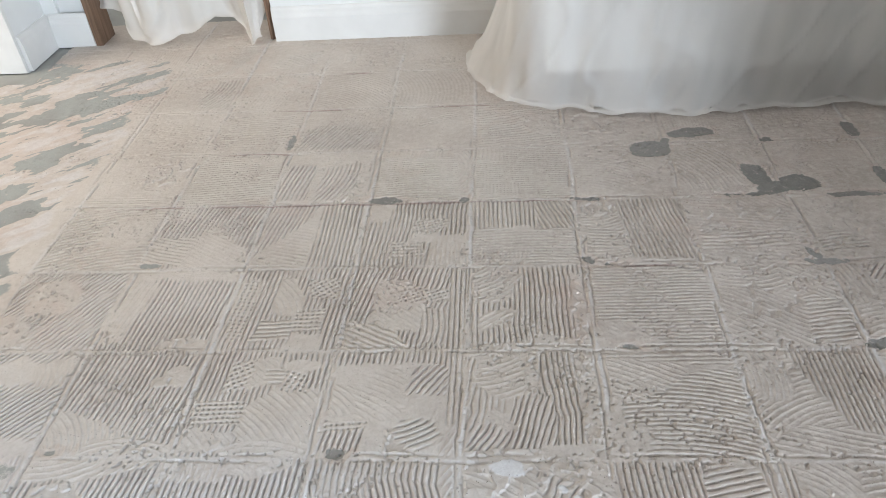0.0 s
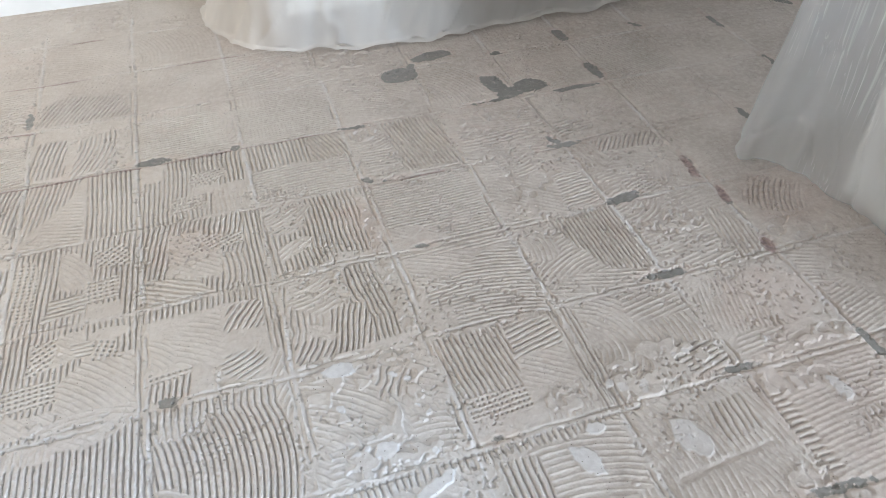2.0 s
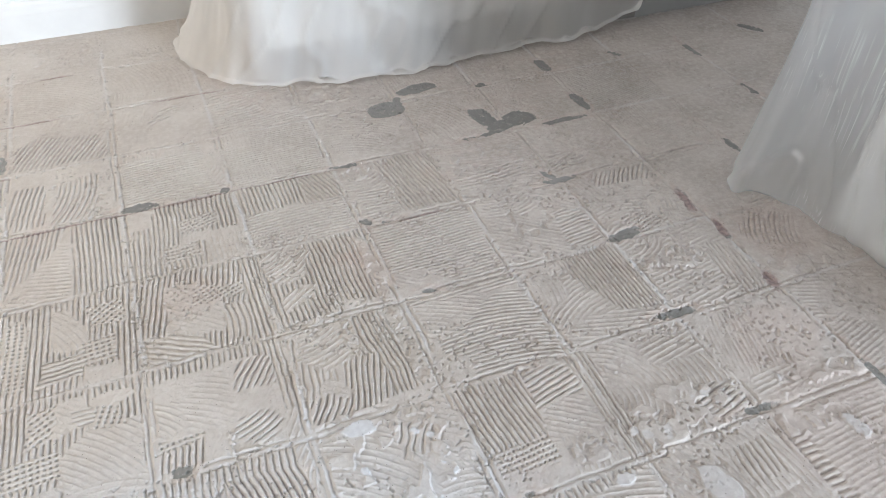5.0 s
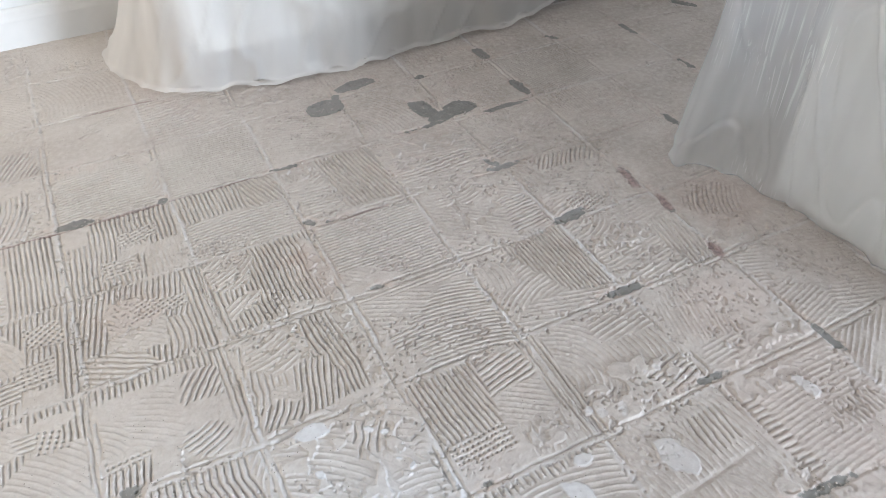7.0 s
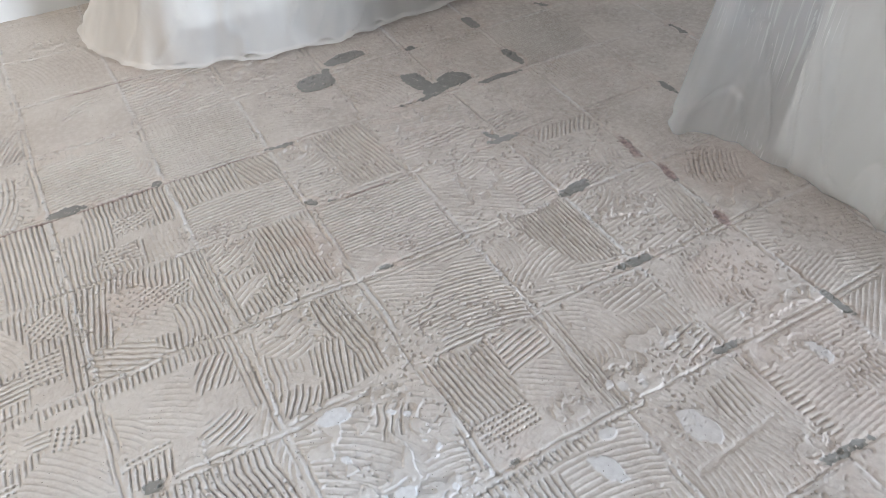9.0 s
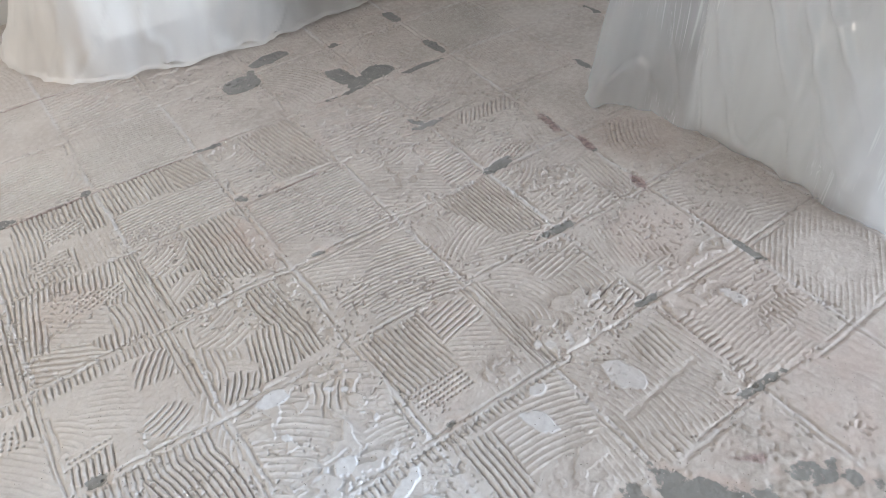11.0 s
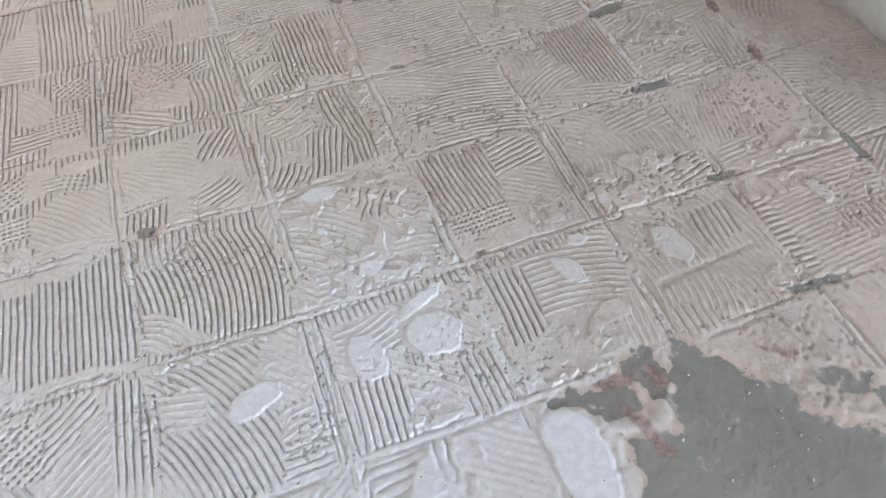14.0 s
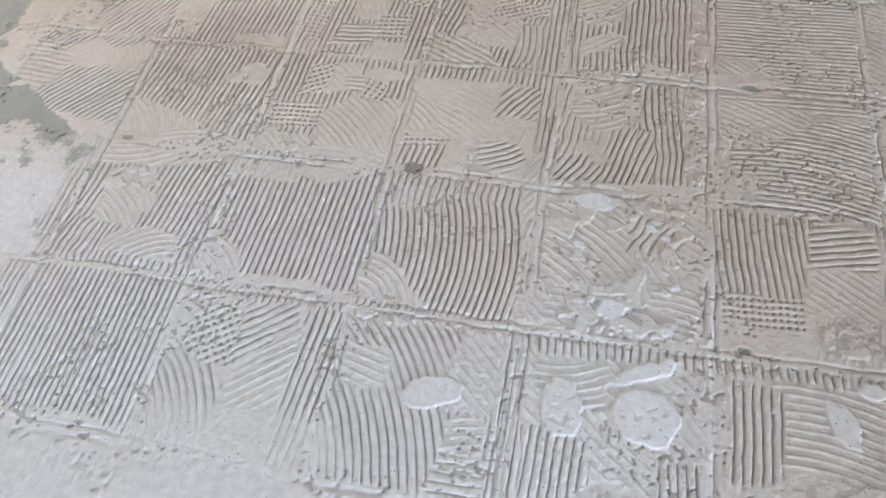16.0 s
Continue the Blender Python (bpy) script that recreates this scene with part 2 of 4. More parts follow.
def build_room():
    x0, x1, y0, y1, h = ROOM
    w = 0.15
    wall_mesh("wall_north", [((-0.955, y1, -0.1), (x1 + w, y1 + w, h)), ((-1.86, y1, 2.05), (-0.955, y1 + w, h))], WALL,
              "smooth light grey painted plaster wall above white skirting")
    # stepped wall end beside the doorway
    wall_mesh("wall_northwest", [((-2.0, 2.42, -0.1), (-1.86, y1 + w, h)), ((x0 - w, 2.12, -0.1), (-2.07, y1 + w, h)),
                                 ((-2.07, 2.40, -0.1), (-2.0, y1 + w, h))], WALL,
              "light grey painted stepped wall end beside the doorway")
    wall_mesh("wall_west", [((x0 - w, y0 - w, -0.1), (x0, 0.35, h)), ((x0 - w, 1.85, -0.1), (x0, 2.12, h)),
                            ((x0 - w, 0.35, -0.1), (x0, 1.85, 0.85)), ((x0 - w, 0.35, 2.05), (x0, 1.85, h))], WALL,
              "light grey painted wall with an opening added for the fill lamp")
    wall_mesh("wall_east", [((x1, y0 - w, -0.1), (x1 + w, y1, h))], UNSEEN_WALL, "plain unseen beige wall, darkened to cut bounce light")
    wall_mesh("wall_south", [((x0, y0 - w, -0.1), (3.85, y0, h)), ((7.35, y0 - w, -0.1), (x1, y0, h)),
                             ((3.85, y0 - w, 2.38), (7.35, y0, h))], UNSEEN_WALL, "unseen beige wall with wide garden doorway, darkened to cut bounce light")
    tagged(box("ceiling", (x0 - w, y0 - w, h), (x1 + w, 4.0, h + 0.1), CEILING), "plain white painted ceiling", "ceiling", kind="structure")
    # white board closing the face of the wall end
    tagged(box("white_door_casing", (-2.62, 2.098, -0.004), (-2.068, 2.122, 2.05), WHITE, bevel=0.004), "white painted door casing on the wall end",
           "door casing", kind="structure")
    skirting("skirting_north", -0.955, y1, x1, y1, (0, -1))
    skirting("skirting_jamb", -2.07, 2.124, -2.07, 2.40, (1, 0))
    skirting("skirting_return", -2.052, 2.40, -1.862, 2.40, (0, -1))
    # hallway behind the doorway
    wall_mesh("wall_hall", [((-3.0, 3.9, -0.1), (0.4, 4.0, h)), ((-3.1, y1 + w, -0.1), (-3.0, 4.0, h)), ((0.4, y1 + w, -0.1), (0.5, 4.0, h))], WALL,
              "light grey hallway wall seen through the doorway")
    lining = tagged(new("door_lining"), "dark brown wooden lining of the doorway", "door lining", kind="structure")
    box("jamb", (-1.86, 2.385, -0.006), (-1.825, y1 + w + 0.01, 2.05), WOOD, lining, 0.003)
    box("jamb", (-0.99, 2.385, -0.006), (-0.957, y1 + w + 0.01, 2.05), WOOD, lining, 0.003)
    box("head", (-1.825, 2.385, 2.015), (-0.99, y1 + w + 0.01, 2.05), WOOD, lining, 0.003)


build_room()


# ---- polythene sheets ----
def along(points, s):
    """Places at shares s of a line through points in plan, evenly by length and softened."""
    p = np.array(points, float)
    d = np.r_[0, np.cumsum(np.hypot(*np.diff(p, axis=0).T))]
    out = np.stack([np.interp(s * d[-1], d, p[:, k]) for k in range(p.shape[1])], -1)
    for _ in range(6):
        out[1:-1] = (out[:-2] + 2 * out[1:-1] + out[2:]) / 4
    return out


def drape(name, top, foot, z_top, label, material, folds=16, deep=0.02, hem=0.06, seed=1, cols=220, rows=70, sag=0.0, hem_z=((0, 0), (1, 0)), power=1.0, pleats=()):
    """A sheet that hangs from a line (top) to a line on the floor (foot), with upright folds and a crumpled hem lying on the floor."""
    s = np.linspace(0, 1, cols)
    a, b = along(top, s), along(foot, s)
    d = np.gradient(b, axis=0)
    d /= np.linalg.norm(d, axis=1, keepdims=True) + 1e-9
    out = np.stack([d[:, 1], -d[:, 0]], -1)
    if seed % 2:
        out = -out
    v = np.linspace(0, 1 + hem, rows)[:, None]
    t = np.clip(v, 0, 1)
    low = np.clip(v - 1, 0, None)
    S, V = np.meshgrid(s, v[:, 0])
    fold = vnoise(S * folds + 0.35 * vnoise(S * 3, V * 3, 1, seed + 5), V * 0.9, 1.0, seed)
    fold += 0.5 * vnoise(S * folds * 2.3 + V * 1.5, V * 1.4, 1.0, seed + 1)
    fold += 0.35 * vnoise(S * folds * 1.1 - V * 5, V * 4 + S * 3, 1.0, seed + 2)
    crease = np.abs(vnoise(S * folds * 0.8 + V * 3.1, V * 3 - S * 4, 1.0, seed + 3))
    fold += 0.5 * np.exp(-(crease / 0.08) ** 2)
    for s0, v0, s1, v1, high in pleats:
        ax, ay, bx, by = s0 * 1.9, v0, s1 * 1.9, v1
        along_it = np.clip(((S * 1.9 - ax) * (bx - ax) + (V - ay) * (by - ay)) / ((bx - ax) ** 2 + (by - ay) ** 2), 0, 1)
        off = np.hypot(S * 1.9 - ax - along_it * (bx - ax), V - ay - along_it * (by - ay)) * (1 + 0.4 * vnoise(S * 20, V * 8, 1.0, seed + 13))
        fold = fold - high * np.exp(-(off / 0.016) ** 2) * np.sin(np.pi * np.clip(along_it, 0.06, 0.94))
    amount = deep * (0.35 + 0.65 * t)
    bend = t ** power
    xy = a[None] * (1 - bend[..., None]) + b[None] * bend[..., None]
    xy = xy + out[None] * (amount * fold + sag * np.sin(np.pi * t) + low * 0.9)[..., None]
    hem_at = np.interp(S, [a for a, _ in hem_z], [b for _, b in hem_z]) * (1 + 0.12 * vnoise(S * 14, V, 1.0, seed + 9))
    z = np.maximum(z_top * (1 - t) + hem_at * t, 0) + 0.004
    z = z + np.where(low > 0, 0.010 * (1 + vnoise(S * folds * 2, V * 30, 1.0, seed + 4)) * (low < hem * 0.98), 0.0)
    z = z + np.where(t > 0.86, 0.012 * (1 + vnoise(S * folds * 1.6, V * 12, 1.0, seed + 7)) * smooth(t, 0.86, 1.0), 0)
    points = np.concatenate([xy, z[..., None]], -1)
    ob = new(name, grid_mesh(name, points, material))
    return tagged(ob, label, "plastic sheet")


# ---- cabinets ----
def cabinet(x0, x1, front, back, label, doors=1):
    """A floor unit that faces south: carcass, plinth and doors with a fine gap round each."""
    thing = tagged(new("base_cabinet"), label, "cabinet", "fitted base cabinets")
    box("carcass", (x0 + 0.001, front + 0.022, 0.15), (x1 - 0.001, back, 0.87), CABINET, thing)
    box("plinth", (x0, front + 0.055, SLAB_Z), (x1, front + 0.073, 0.148), PLINTH_LIT if x0 > 1.9 else PLINTH_SHADED, thing)
    w = (x1 - x0) / doors
    for k in range(doors):
        a, b = x0 + k * w + 0.002, x0 + (k + 1) * w - 0.002
        door = box("door", (a, front, 0.152), (b, front + 0.02, 0.866), CABINET, thing, 0.002)
        for side, lo, hi in (("stile", (a, front - 0.004, 0.152), (a + 0.07, front - 0.0005, 0.866)), ("stile", (b - 0.07, front - 0.004, 0.152), (b, front - 0.0005, 0.866)),
                             ("rail", (a + 0.07, front - 0.004, 0.152), (b - 0.07, front - 0.0005, 0.222)), ("rail", (a + 0.07, front - 0.004, 0.796), (b - 0.07, front - 0.0005, 0.866))):
            box(side, lo, hi, CABINET, door, 0.0012)
    return thing


for a, b in ((0.27, 0.655), (0.655, 1.08), (1.08, 1.505), (1.505, 1.93), (1.93, 2.36), (2.36, 2.8)):
    cabinet(a, b, 1.60, 2.345, "white panelled base cabinet with a recessed plinth, under polythene")
tagged(box("worktop", (0.21, 1.575, 0.872), (2.82, 2.349, 0.91), WORKTOP, bevel=0.004), "pale grey worktop over the wrapped base cabinets", "worktop")

island = tagged(new("island_cabinet"), "white painted island cabinet wrapped in clear polythene", "cabinet")
# The eastern length is unseen, added to shade the floor behind.
box("carcass", (1.695, -0.56, SLAB_Z), (3.75, 0.18, 0.86), PANEL, island, 0.003)
box("side_panel", (1.677, -0.557, SLAB_Z), (1.694, 0.177, 0.858), PANEL, island, 0.002)
box("top", (1.62, -0.59, 0.862), (3.8, 0.21, 0.90), WORKTOP, island, 0.004)

drape("polythene_sheet", [(0.20, 2.34), (0.175, 1.9), (0.165, 1.60), (0.20, 1.545), (1.0, 1.555), (1.82, 1.56), (2.84, 1.56)],
      [(0.10, 2.33), (-0.05, 2.08), (-0.01, 1.90), (0.10, 1.70), (0.235, 1.60), (0.42, 1.545), (0.67, 1.525), (1.0, 1.52), (1.4, 1.54), (1.78, 1.57), (2.84, 1.575)],
      0.93, "milky translucent polythene sheet draped over the white base cabinets", FILM, 30, 0.018, 0.015, seed=4, power=2.6, cols=300,
      hem_z=((0, 0), (0.665, 0), (0.70, 0.05), (0.72, 0.06), (0.735, 0.14), (1, 0.16)))
drape("polythene_sheet", [(1.60, -0.58), (1.60, -0.3), (1.60, 0.14), (1.575, 0.24), (1.545, 0.32), (1.57, 0.40), (1.72, 0.42), (2.2, 0.42)],
      [(1.625, -0.58), (1.625, -0.3), (1.62, 0.12), (1.60, 0.24), (1.535, 0.34), (1.48, 0.385), (1.50, 0.45), (1.62, 0.49), (1.9, 0.49), (2.3, 0.46)],
      0.92, "glossy translucent polythene sheet hung over the island cabinet", FILM_GLOSSY, 24, 0.016, 0.01, seed=8, power=1.0, cols=300, rows=100,
      pleats=((.42, .02, .20, .78, 2.2), (.36, .0, .10, .70, 2.0), (.30, .25, .08, .97, 1.6), (.26, .0, .02, .6, 2.0), (.40, .45, .28, .98, 1.2)))
drape("polythene_curtain", [(-1.85, 2.40), (-1.6, 2.43), (-1.3, 2.40), (-0.98, 2.42)],
      [(-1.82, 2.50), (-1.72, 2.40), (-1.50, 2.335), (-1.28, 2.40), (-1.16, 2.44), (-1.05, 2.30), (-1.0, 2.45)],
      2.03, "bunched milky polythene curtain hung in the doorway", FILM_THICK, 9, 0.05, 0.01, seed=12, power=3.0,
      hem_z=((0, 0.16), (0.08, 0.12), (0.2, 0.02), (0.34, 0), (0.46, 0.03), (0.6, 0.09), (0.72, 0.05), (0.84, 0), (0.9, 0.02), (1, 0.12)))

# ---- the floor ----
floor = tagged(new("floor"), "bare floor with ridged old tile adhesive in a square grid over grey concrete", "floor", kind="structure")
slab = box("concrete_slab", (-3.65, -8.65, SLAB_Z - 0.1), (8.05, 4.0, SLAB_Z), SLAB, floor, label="grey-green concrete slab")


# Shapes: a function of the bed's own u (east), v (north) that gives a mask.
def every():
    return lambda u, v, n: np.ones_like(u)


def spot(cu, cv, ru, rv, turn=0, soft=0.25):
    c, s = math.cos(radians(turn)), math.sin(radians(turn))

    def mask(u, v, n):
        a, b = (u - cu) * c + (v - cv) * s, (v - cv) * c - (u - cu) * s
        return smooth(1.0 - np.sqrt((a / ru) ** 2 + (b / rv) ** 2) + 0.28 * n, -soft / 2, soft / 2)
    return mask


def side(turn, off=0.0, soft=0.05):
    """The half towards the direction turn (degrees), past off from the bed's middle."""
    c, s = math.cos(radians(turn)), math.sin(radians(turn))
    return lambda u, v, n: smooth((u - 0.5) * c + (v - 0.5) * s - off + 0.045 * n, -soft / 2, soft / 2)


def poly(*corners):
    """A convex patch with corners given anticlockwise."""
    def mask(u, v, n):
        d = np.full_like(u, 9.0)
        for (ax, ay), (bx, by) in zip(corners, corners[1:] + corners[:1]):
            size = math.hypot(bx - ax, by - ay)
            d = np.minimum(d, ((bx - ax) * (v - ay) - (by - ay) * (u - ax)) / size)
        return smooth(d + 0.035 * n, -0.012, 0.022)
    return mask


def dabs(cu, cv, ru, rv, size=9.0, share=0.1, seed=1):
    """Scattered islands of paste inside a spot."""
    inside = spot(cu, cv, ru, rv, 0, 0.6)

    def mask(u, v, n):
        wu, wv = u + 0.05 * rnoise(u, v, 9, seed + 3), v + 0.05 * rnoise(u, v, 9, seed + 4)
        g = rnoise(wu, wv, size, seed) + 0.45 * rnoise(wu, wv, size * 2.1, seed + 1)
        return smooth(g + 0.18 * n - share - 0.9 * (1 - inside(u, v, n)), -0.02, 0.045)
    return mask


# Surfaces: a function that gives the height in millimetres below or over the bed.
def comb(turn, count=16, deep=3.4, bend=0.0, wave=0.16, broken=0.25, ghost=None):
    """Trowel lines that run in the direction turn; bend bows them. A deep pass leaves broad ridges with narrow
    grooves and the trace of an earlier pass on their tops, a light one fine raised lines."""
    c, s = math.cos(radians(turn)), math.sin(radians(turn))
    over = radians(turn - 52 if ghost is None else ghost)
    gc, gs = math.cos(over), math.sin(over)

    def height(u, v, x, y, seed):
        a, b = (u - 0.5) * c + (v - 0.5) * s, (v - 0.5) * c - (u - 0.5) * s
        p = (b + bend * a * a) * count * 1.57 + wave * rnoise(x, y, 8, seed) + 0.45 * wave * rnoise(x, y, 34, seed + 1) + 0.05 * rnoise(x, y, 95, seed + 4)
        g = np.abs(p - np.floor(p) - 0.5) * 2
        worn = 1 - broken * smooth(rnoise(x, y, 17, seed + 2) + 0.5 * rnoise(x, y, 60, seed + 6), 0.05, 0.6)
        if deep < 1.7:
            line = np.exp(-(((1 - g) / 0.27) ** 2))
            return -0.9 + 1.35 * deep * line * (0.45 + 0.55 * worn) * (0.75 + 0.4 * rnoise(x, y, 26, seed + 5)) + 0.25 * rnoise(x, y, 30, seed + 7)
        wide = 0.40 + 0.10 * rnoise(x, y, 24, seed + 5)
        ridge = smooth(g, wide - 0.40, wide + 0.06)
        q = ((v - 0.5) * gc - (u - 0.5) * gs) * count * 1.3 + 0.4 * rnoise(x, y, 9, seed + 8)
        trace = smooth(np.abs(q - np.floor(q) - 0.5) * 2, 0.25, 0.8) * smooth(rnoise(x, y, 7, seed + 9), -0.5, 0.3)
        tops = 0.6 * vnoise(p * 0.7, a * 9, 1, seed + 3) + 0.4 * rnoise(x, y, 55, seed + 7) + 0.75 * (trace - 0.5)
        return -2.15 * deep * (1 - ridge) * worn + (tops + 0.45 * (g - 0.5)) * ridge * min(1.0, deep / 3)
    return height


def fan(cu, cv, count=15, deep=1.2, wave=0.2):
    """Bowed trowel lines round a centre: fine raised lines, or grooves where the pass was deep."""
    def height(u, v, x, y, seed):
        p = np.hypot(u - cu, v - cv) * count * 1.55 + wave * rnoise(x, y, 8, seed) + 0.07 * rnoise(x, y, 45, seed + 4)
        g = np.abs(p - np.floor(p) - 0.5) * 2
        worn = 1 - 0.55 * smooth(rnoise(x, y, 20, seed + 2) + 0.5 * rnoise(x, y, 60, seed + 3), -0.1, 0.6)
        if deep < 1.7:
            return -1.0 + 1.5 * deep * np.exp(-(((1 - g) / 0.27) ** 2)) * (0.3 + 0.7 * worn) + 0.25 * rnoise(x, y, 26, seed + 5)
        return -1.9 * deep * (1 - smooth(g, 0.04, 0.44)) * (0.4 + 0.6 * worn) + 0.5 * rnoise(x, y, 50, seed + 7)
    return height


def plain(level=-0.8, rough=0.3):
    return lambda u, v, x, y, seed: level + rough * rnoise(x, y, 22, seed) + 0.4 * rough * rnoise(x, y, 80, seed + 1)


def lumps(deep=3.2, size=42):
    """Torn paste: smooth raised islands with sharp edges over a lower ground."""
    def height(u, v, x, y, seed):
        wx, wy = x + 0.010 * rnoise(x, y, 26, seed + 3), y + 0.010 * rnoise(x, y, 26, seed + 4)
        n = rnoise(wx, wy, size * 0.95, seed) + 0.4 * rnoise(wx, wy, size * 2.2, seed + 1)
        return deep * (1.15 * smooth(n, -0.02, 0.07) - 0.75) + 0.7 * rnoise(x, y, 30, seed + 2) * smooth(n, 0.0, 0.3)
    return height


def hatch(turn=0, count=16, deep=3.4):
    """Two trowel passes across each other, which leave rows of small pits."""
    def lines(t, n, u, v, x, y, seed):
        c, s = math.cos(radians(t)), math.sin(radians(t))
        p = ((v - 0.5) * c - (u - 0.5) * s) * n * 1.57 + 0.1 * rnoise(x, y, 9, seed) + 0.08 * rnoise(x, y, 50, seed + 1)
        return 1 - smooth(np.abs(p - np.floor(p) - 0.5) * 2, 0.06, 0.62)
    return lambda u, v, x, y, seed: (-2.1 * deep * lines(turn, count, u, v, x, y, seed) * (0.14 + 0.86 * lines(turn + 88, count * 1.05, u, v, x, y, seed + 9))
                                     - 0.3 + 0.3 * rnoise(x, y, 40, seed + 3))


HOLES, BREAKS, PASTES, PINKS, REDS = [], [], [], [], []
# where a whole corner of the beds has been lifted off the slab
CORNER = (((.66, -.63), (.57, -.80), (.46, -1.15), (.85, -1.15), (.79, -.81)), ((.47, -.80), (.43, -1.15), (1.1, -1.15), (.92, -.94), (.70, -.83)))


def hole(x, y, rx, ry, turn=0):
    """Where the adhesive has come away down to the slab."""
    HOLES.append((x, y, rx, ry, turn))


def breakage(x, y, rx, ry, turn=0):
    """A larger break, thin and mottled towards its edge."""
    BREAKS.append((x, y, rx, ry, turn))


def field(items, x, y, jag, seed, sharp=2.0):
    """The union of spots in the plan with ragged edges; about 0.5 on the edge."""
    best = np.full_like(x, -9.0)
    n = 0.7 * rnoise(x, y, 15, seed + 2) + 0.5 * rnoise(x, y, 34, seed) + 0.35 * rnoise(x, y, 80, seed + 1)
    for cx, cy, rx, ry, turn in items:
        c, s = math.cos(radians(turn)), math.sin(radians(turn))
        a, b = (x - cx) * c + (y - cy) * s, (y - cy) * c - (x - cx) * s
        d = (1 - (np.abs(a / rx) ** sharp + np.abs(b / ry) ** sharp) ** (1 / sharp)) * min(rx, ry) * 100
        best = np.maximum(best, d)
    return best + jag * n


BEDS = {}


def bed(i, j, *layers):
    BEDS[i, j] = layers


def build_bed(i, j, layers, steps, span=(1, 1), name="adhesive_bed"):
    s = np.linspace(0, 1, steps + 1)
    u, v = np.meshgrid(s, s)
    x, y = (i + u * span[0]) * TILE, (j + v * span[1]) * TILE
    seed = (i + 20) * 131 + (j + 20) * 17
    ragged = rnoise(x, y, 16, seed + 50) * 0.6 + rnoise(x, y, 50, seed + 51) * 0.4
    h = plain()(u, v, x, y, seed)
    for n, (shape, surface) in enumerate(layers):
        m = shape(u, v, np.roll(ragged, n * 7, 0))
        h = h * (1 - m) + surface(u, v, x, y, seed + 11 * n) * m
    # the north-east part was trowelled more steeply
    steep = np.maximum(smooth(x, 0.72, 1.0) * smooth(y, -0.36, -0.2), smooth(y, 0.7, 1.05) * 0.1)
    h = -0.7 + (h + 0.7) * (1 + 0.4 * steep)
    ends = np.minimum.reduce([u, 1 - u, v, 1 - v]) * TILE
    seam = 1 - smooth(ends, 0.0004, 0.0042)
    h = h * (1 - seam) + seam * (-1.0 + 0.5 * rnoise(x, y, 40, 86))
    # joints: a low raised seam with a fine groove beside it, on lines that wander a little
    paste = np.zeros_like(h)
    for p, q, w in ((x, y, 1.15), (y, x, 0.3)):
        k = np.round(p / TILE)
        wander = 0.005 * vnoise(q, k * 3.7, 5, 77) + 0.0022 * vnoise(q, k * 3.7, 40, 78)
        d = p - k * TILE - wander
        size = 0.55 + 0.45 * vnoise(q, k * 5.1, 6, 79) + (0.25 if w > 1 else 0.0) * ((k == 0) | (k == 1))
        plainer = smooth(vnoise(q, k * 4.3, 3.5, 83), -0.7, 0.3)
        near = np.exp(-((d / 0.0105) ** 4)) * (0.25 + 0.7 * plainer)
        h = h * (1 - near) + near * (-0.9)
        rough = np.clip(0.45 + 0.9 * rnoise(x, y, 38, 84) + 0.4 * rnoise(x, y, 90, 85), 0, 1.3)
        h = h + w * 3.0 * np.clip(size, 0.1, 1) * rough * np.exp(-((d / 0.0042) ** 2)) * plainer
        crack = np.where((k == 3) & (w < 1), 1.7, 1.0) * (1 + 0.5 * steep)
        h = h - 5.0 * crack * (1 - 0.4 * size) * np.exp(-(((d - 0.0095) / 0.0032) ** 2)) * smooth(vnoise(q, k * 9, 11, 80), -0.4, 0.25)
        h = h - 4.2 * np.exp(-(((d + 0.009) / 0.003) ** 2)) * smooth(vnoise(q, k * 7, 9, 81), -0.1, 0.3)
        paste = np.maximum(paste, (0.26 + 0.15 * steep) * min(1.0, w + 0.3) * np.exp(-((d / 0.006) ** 2)) * smooth(vnoise(q, k * 2.3, 4, 82), -0.3, 0.5))
    blob = field(PASTES, x, y, 0.8, 301, 2.3) if PASTES else np.full_like(h, -9.0)
    m = smooth(blob + 0.2 * rnoise(x, y, 110, 307), -0.15, 0.2)
    h = h * (1 - m) + (2.1 + 0.4 * rnoise(x, y, 14, 305)) * m
    paste = np.maximum(paste, (0.72 - 0.38 * smooth(x, 0.3, 0.7)) * m * (0.9 + 0.1 * rnoise(x, y, 40, 308)))
    # powder, thicker southward; the ramp also paints light, paler south and darker east
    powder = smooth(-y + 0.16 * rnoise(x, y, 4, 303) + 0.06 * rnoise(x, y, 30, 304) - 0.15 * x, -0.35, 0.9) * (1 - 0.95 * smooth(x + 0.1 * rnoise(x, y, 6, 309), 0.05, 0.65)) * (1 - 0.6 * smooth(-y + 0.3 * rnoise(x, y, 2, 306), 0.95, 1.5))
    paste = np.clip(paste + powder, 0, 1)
    fill = smooth(-y + 0.10 * rnoise(x, y, 6, 311) - 0.10 * x, 0.60, 0.72) * smooth(-x, 0.08, 0.36)
    h = h * (1 - 0.85 * fill) + fill * 0.85 * (0.3 + 0.6 * rnoise(x, y, 9, 312))
    pink = 0.17 * smooth(field(PINKS, x, y, 3.0, 321), -1.5, 2.5) + 0.16 * smooth(rnoise(x, y, 3.3, 331), 0.25, 0.8) * smooth(rnoise(x, y, 30, 332), -0.3, 0.6)
    reach = field(HOLES, x, y, 0.75, 341, 2.8) + 0.2 * rnoise(x, y, 150, 345)
    gap = smooth(reach, -0.45, 0.45)
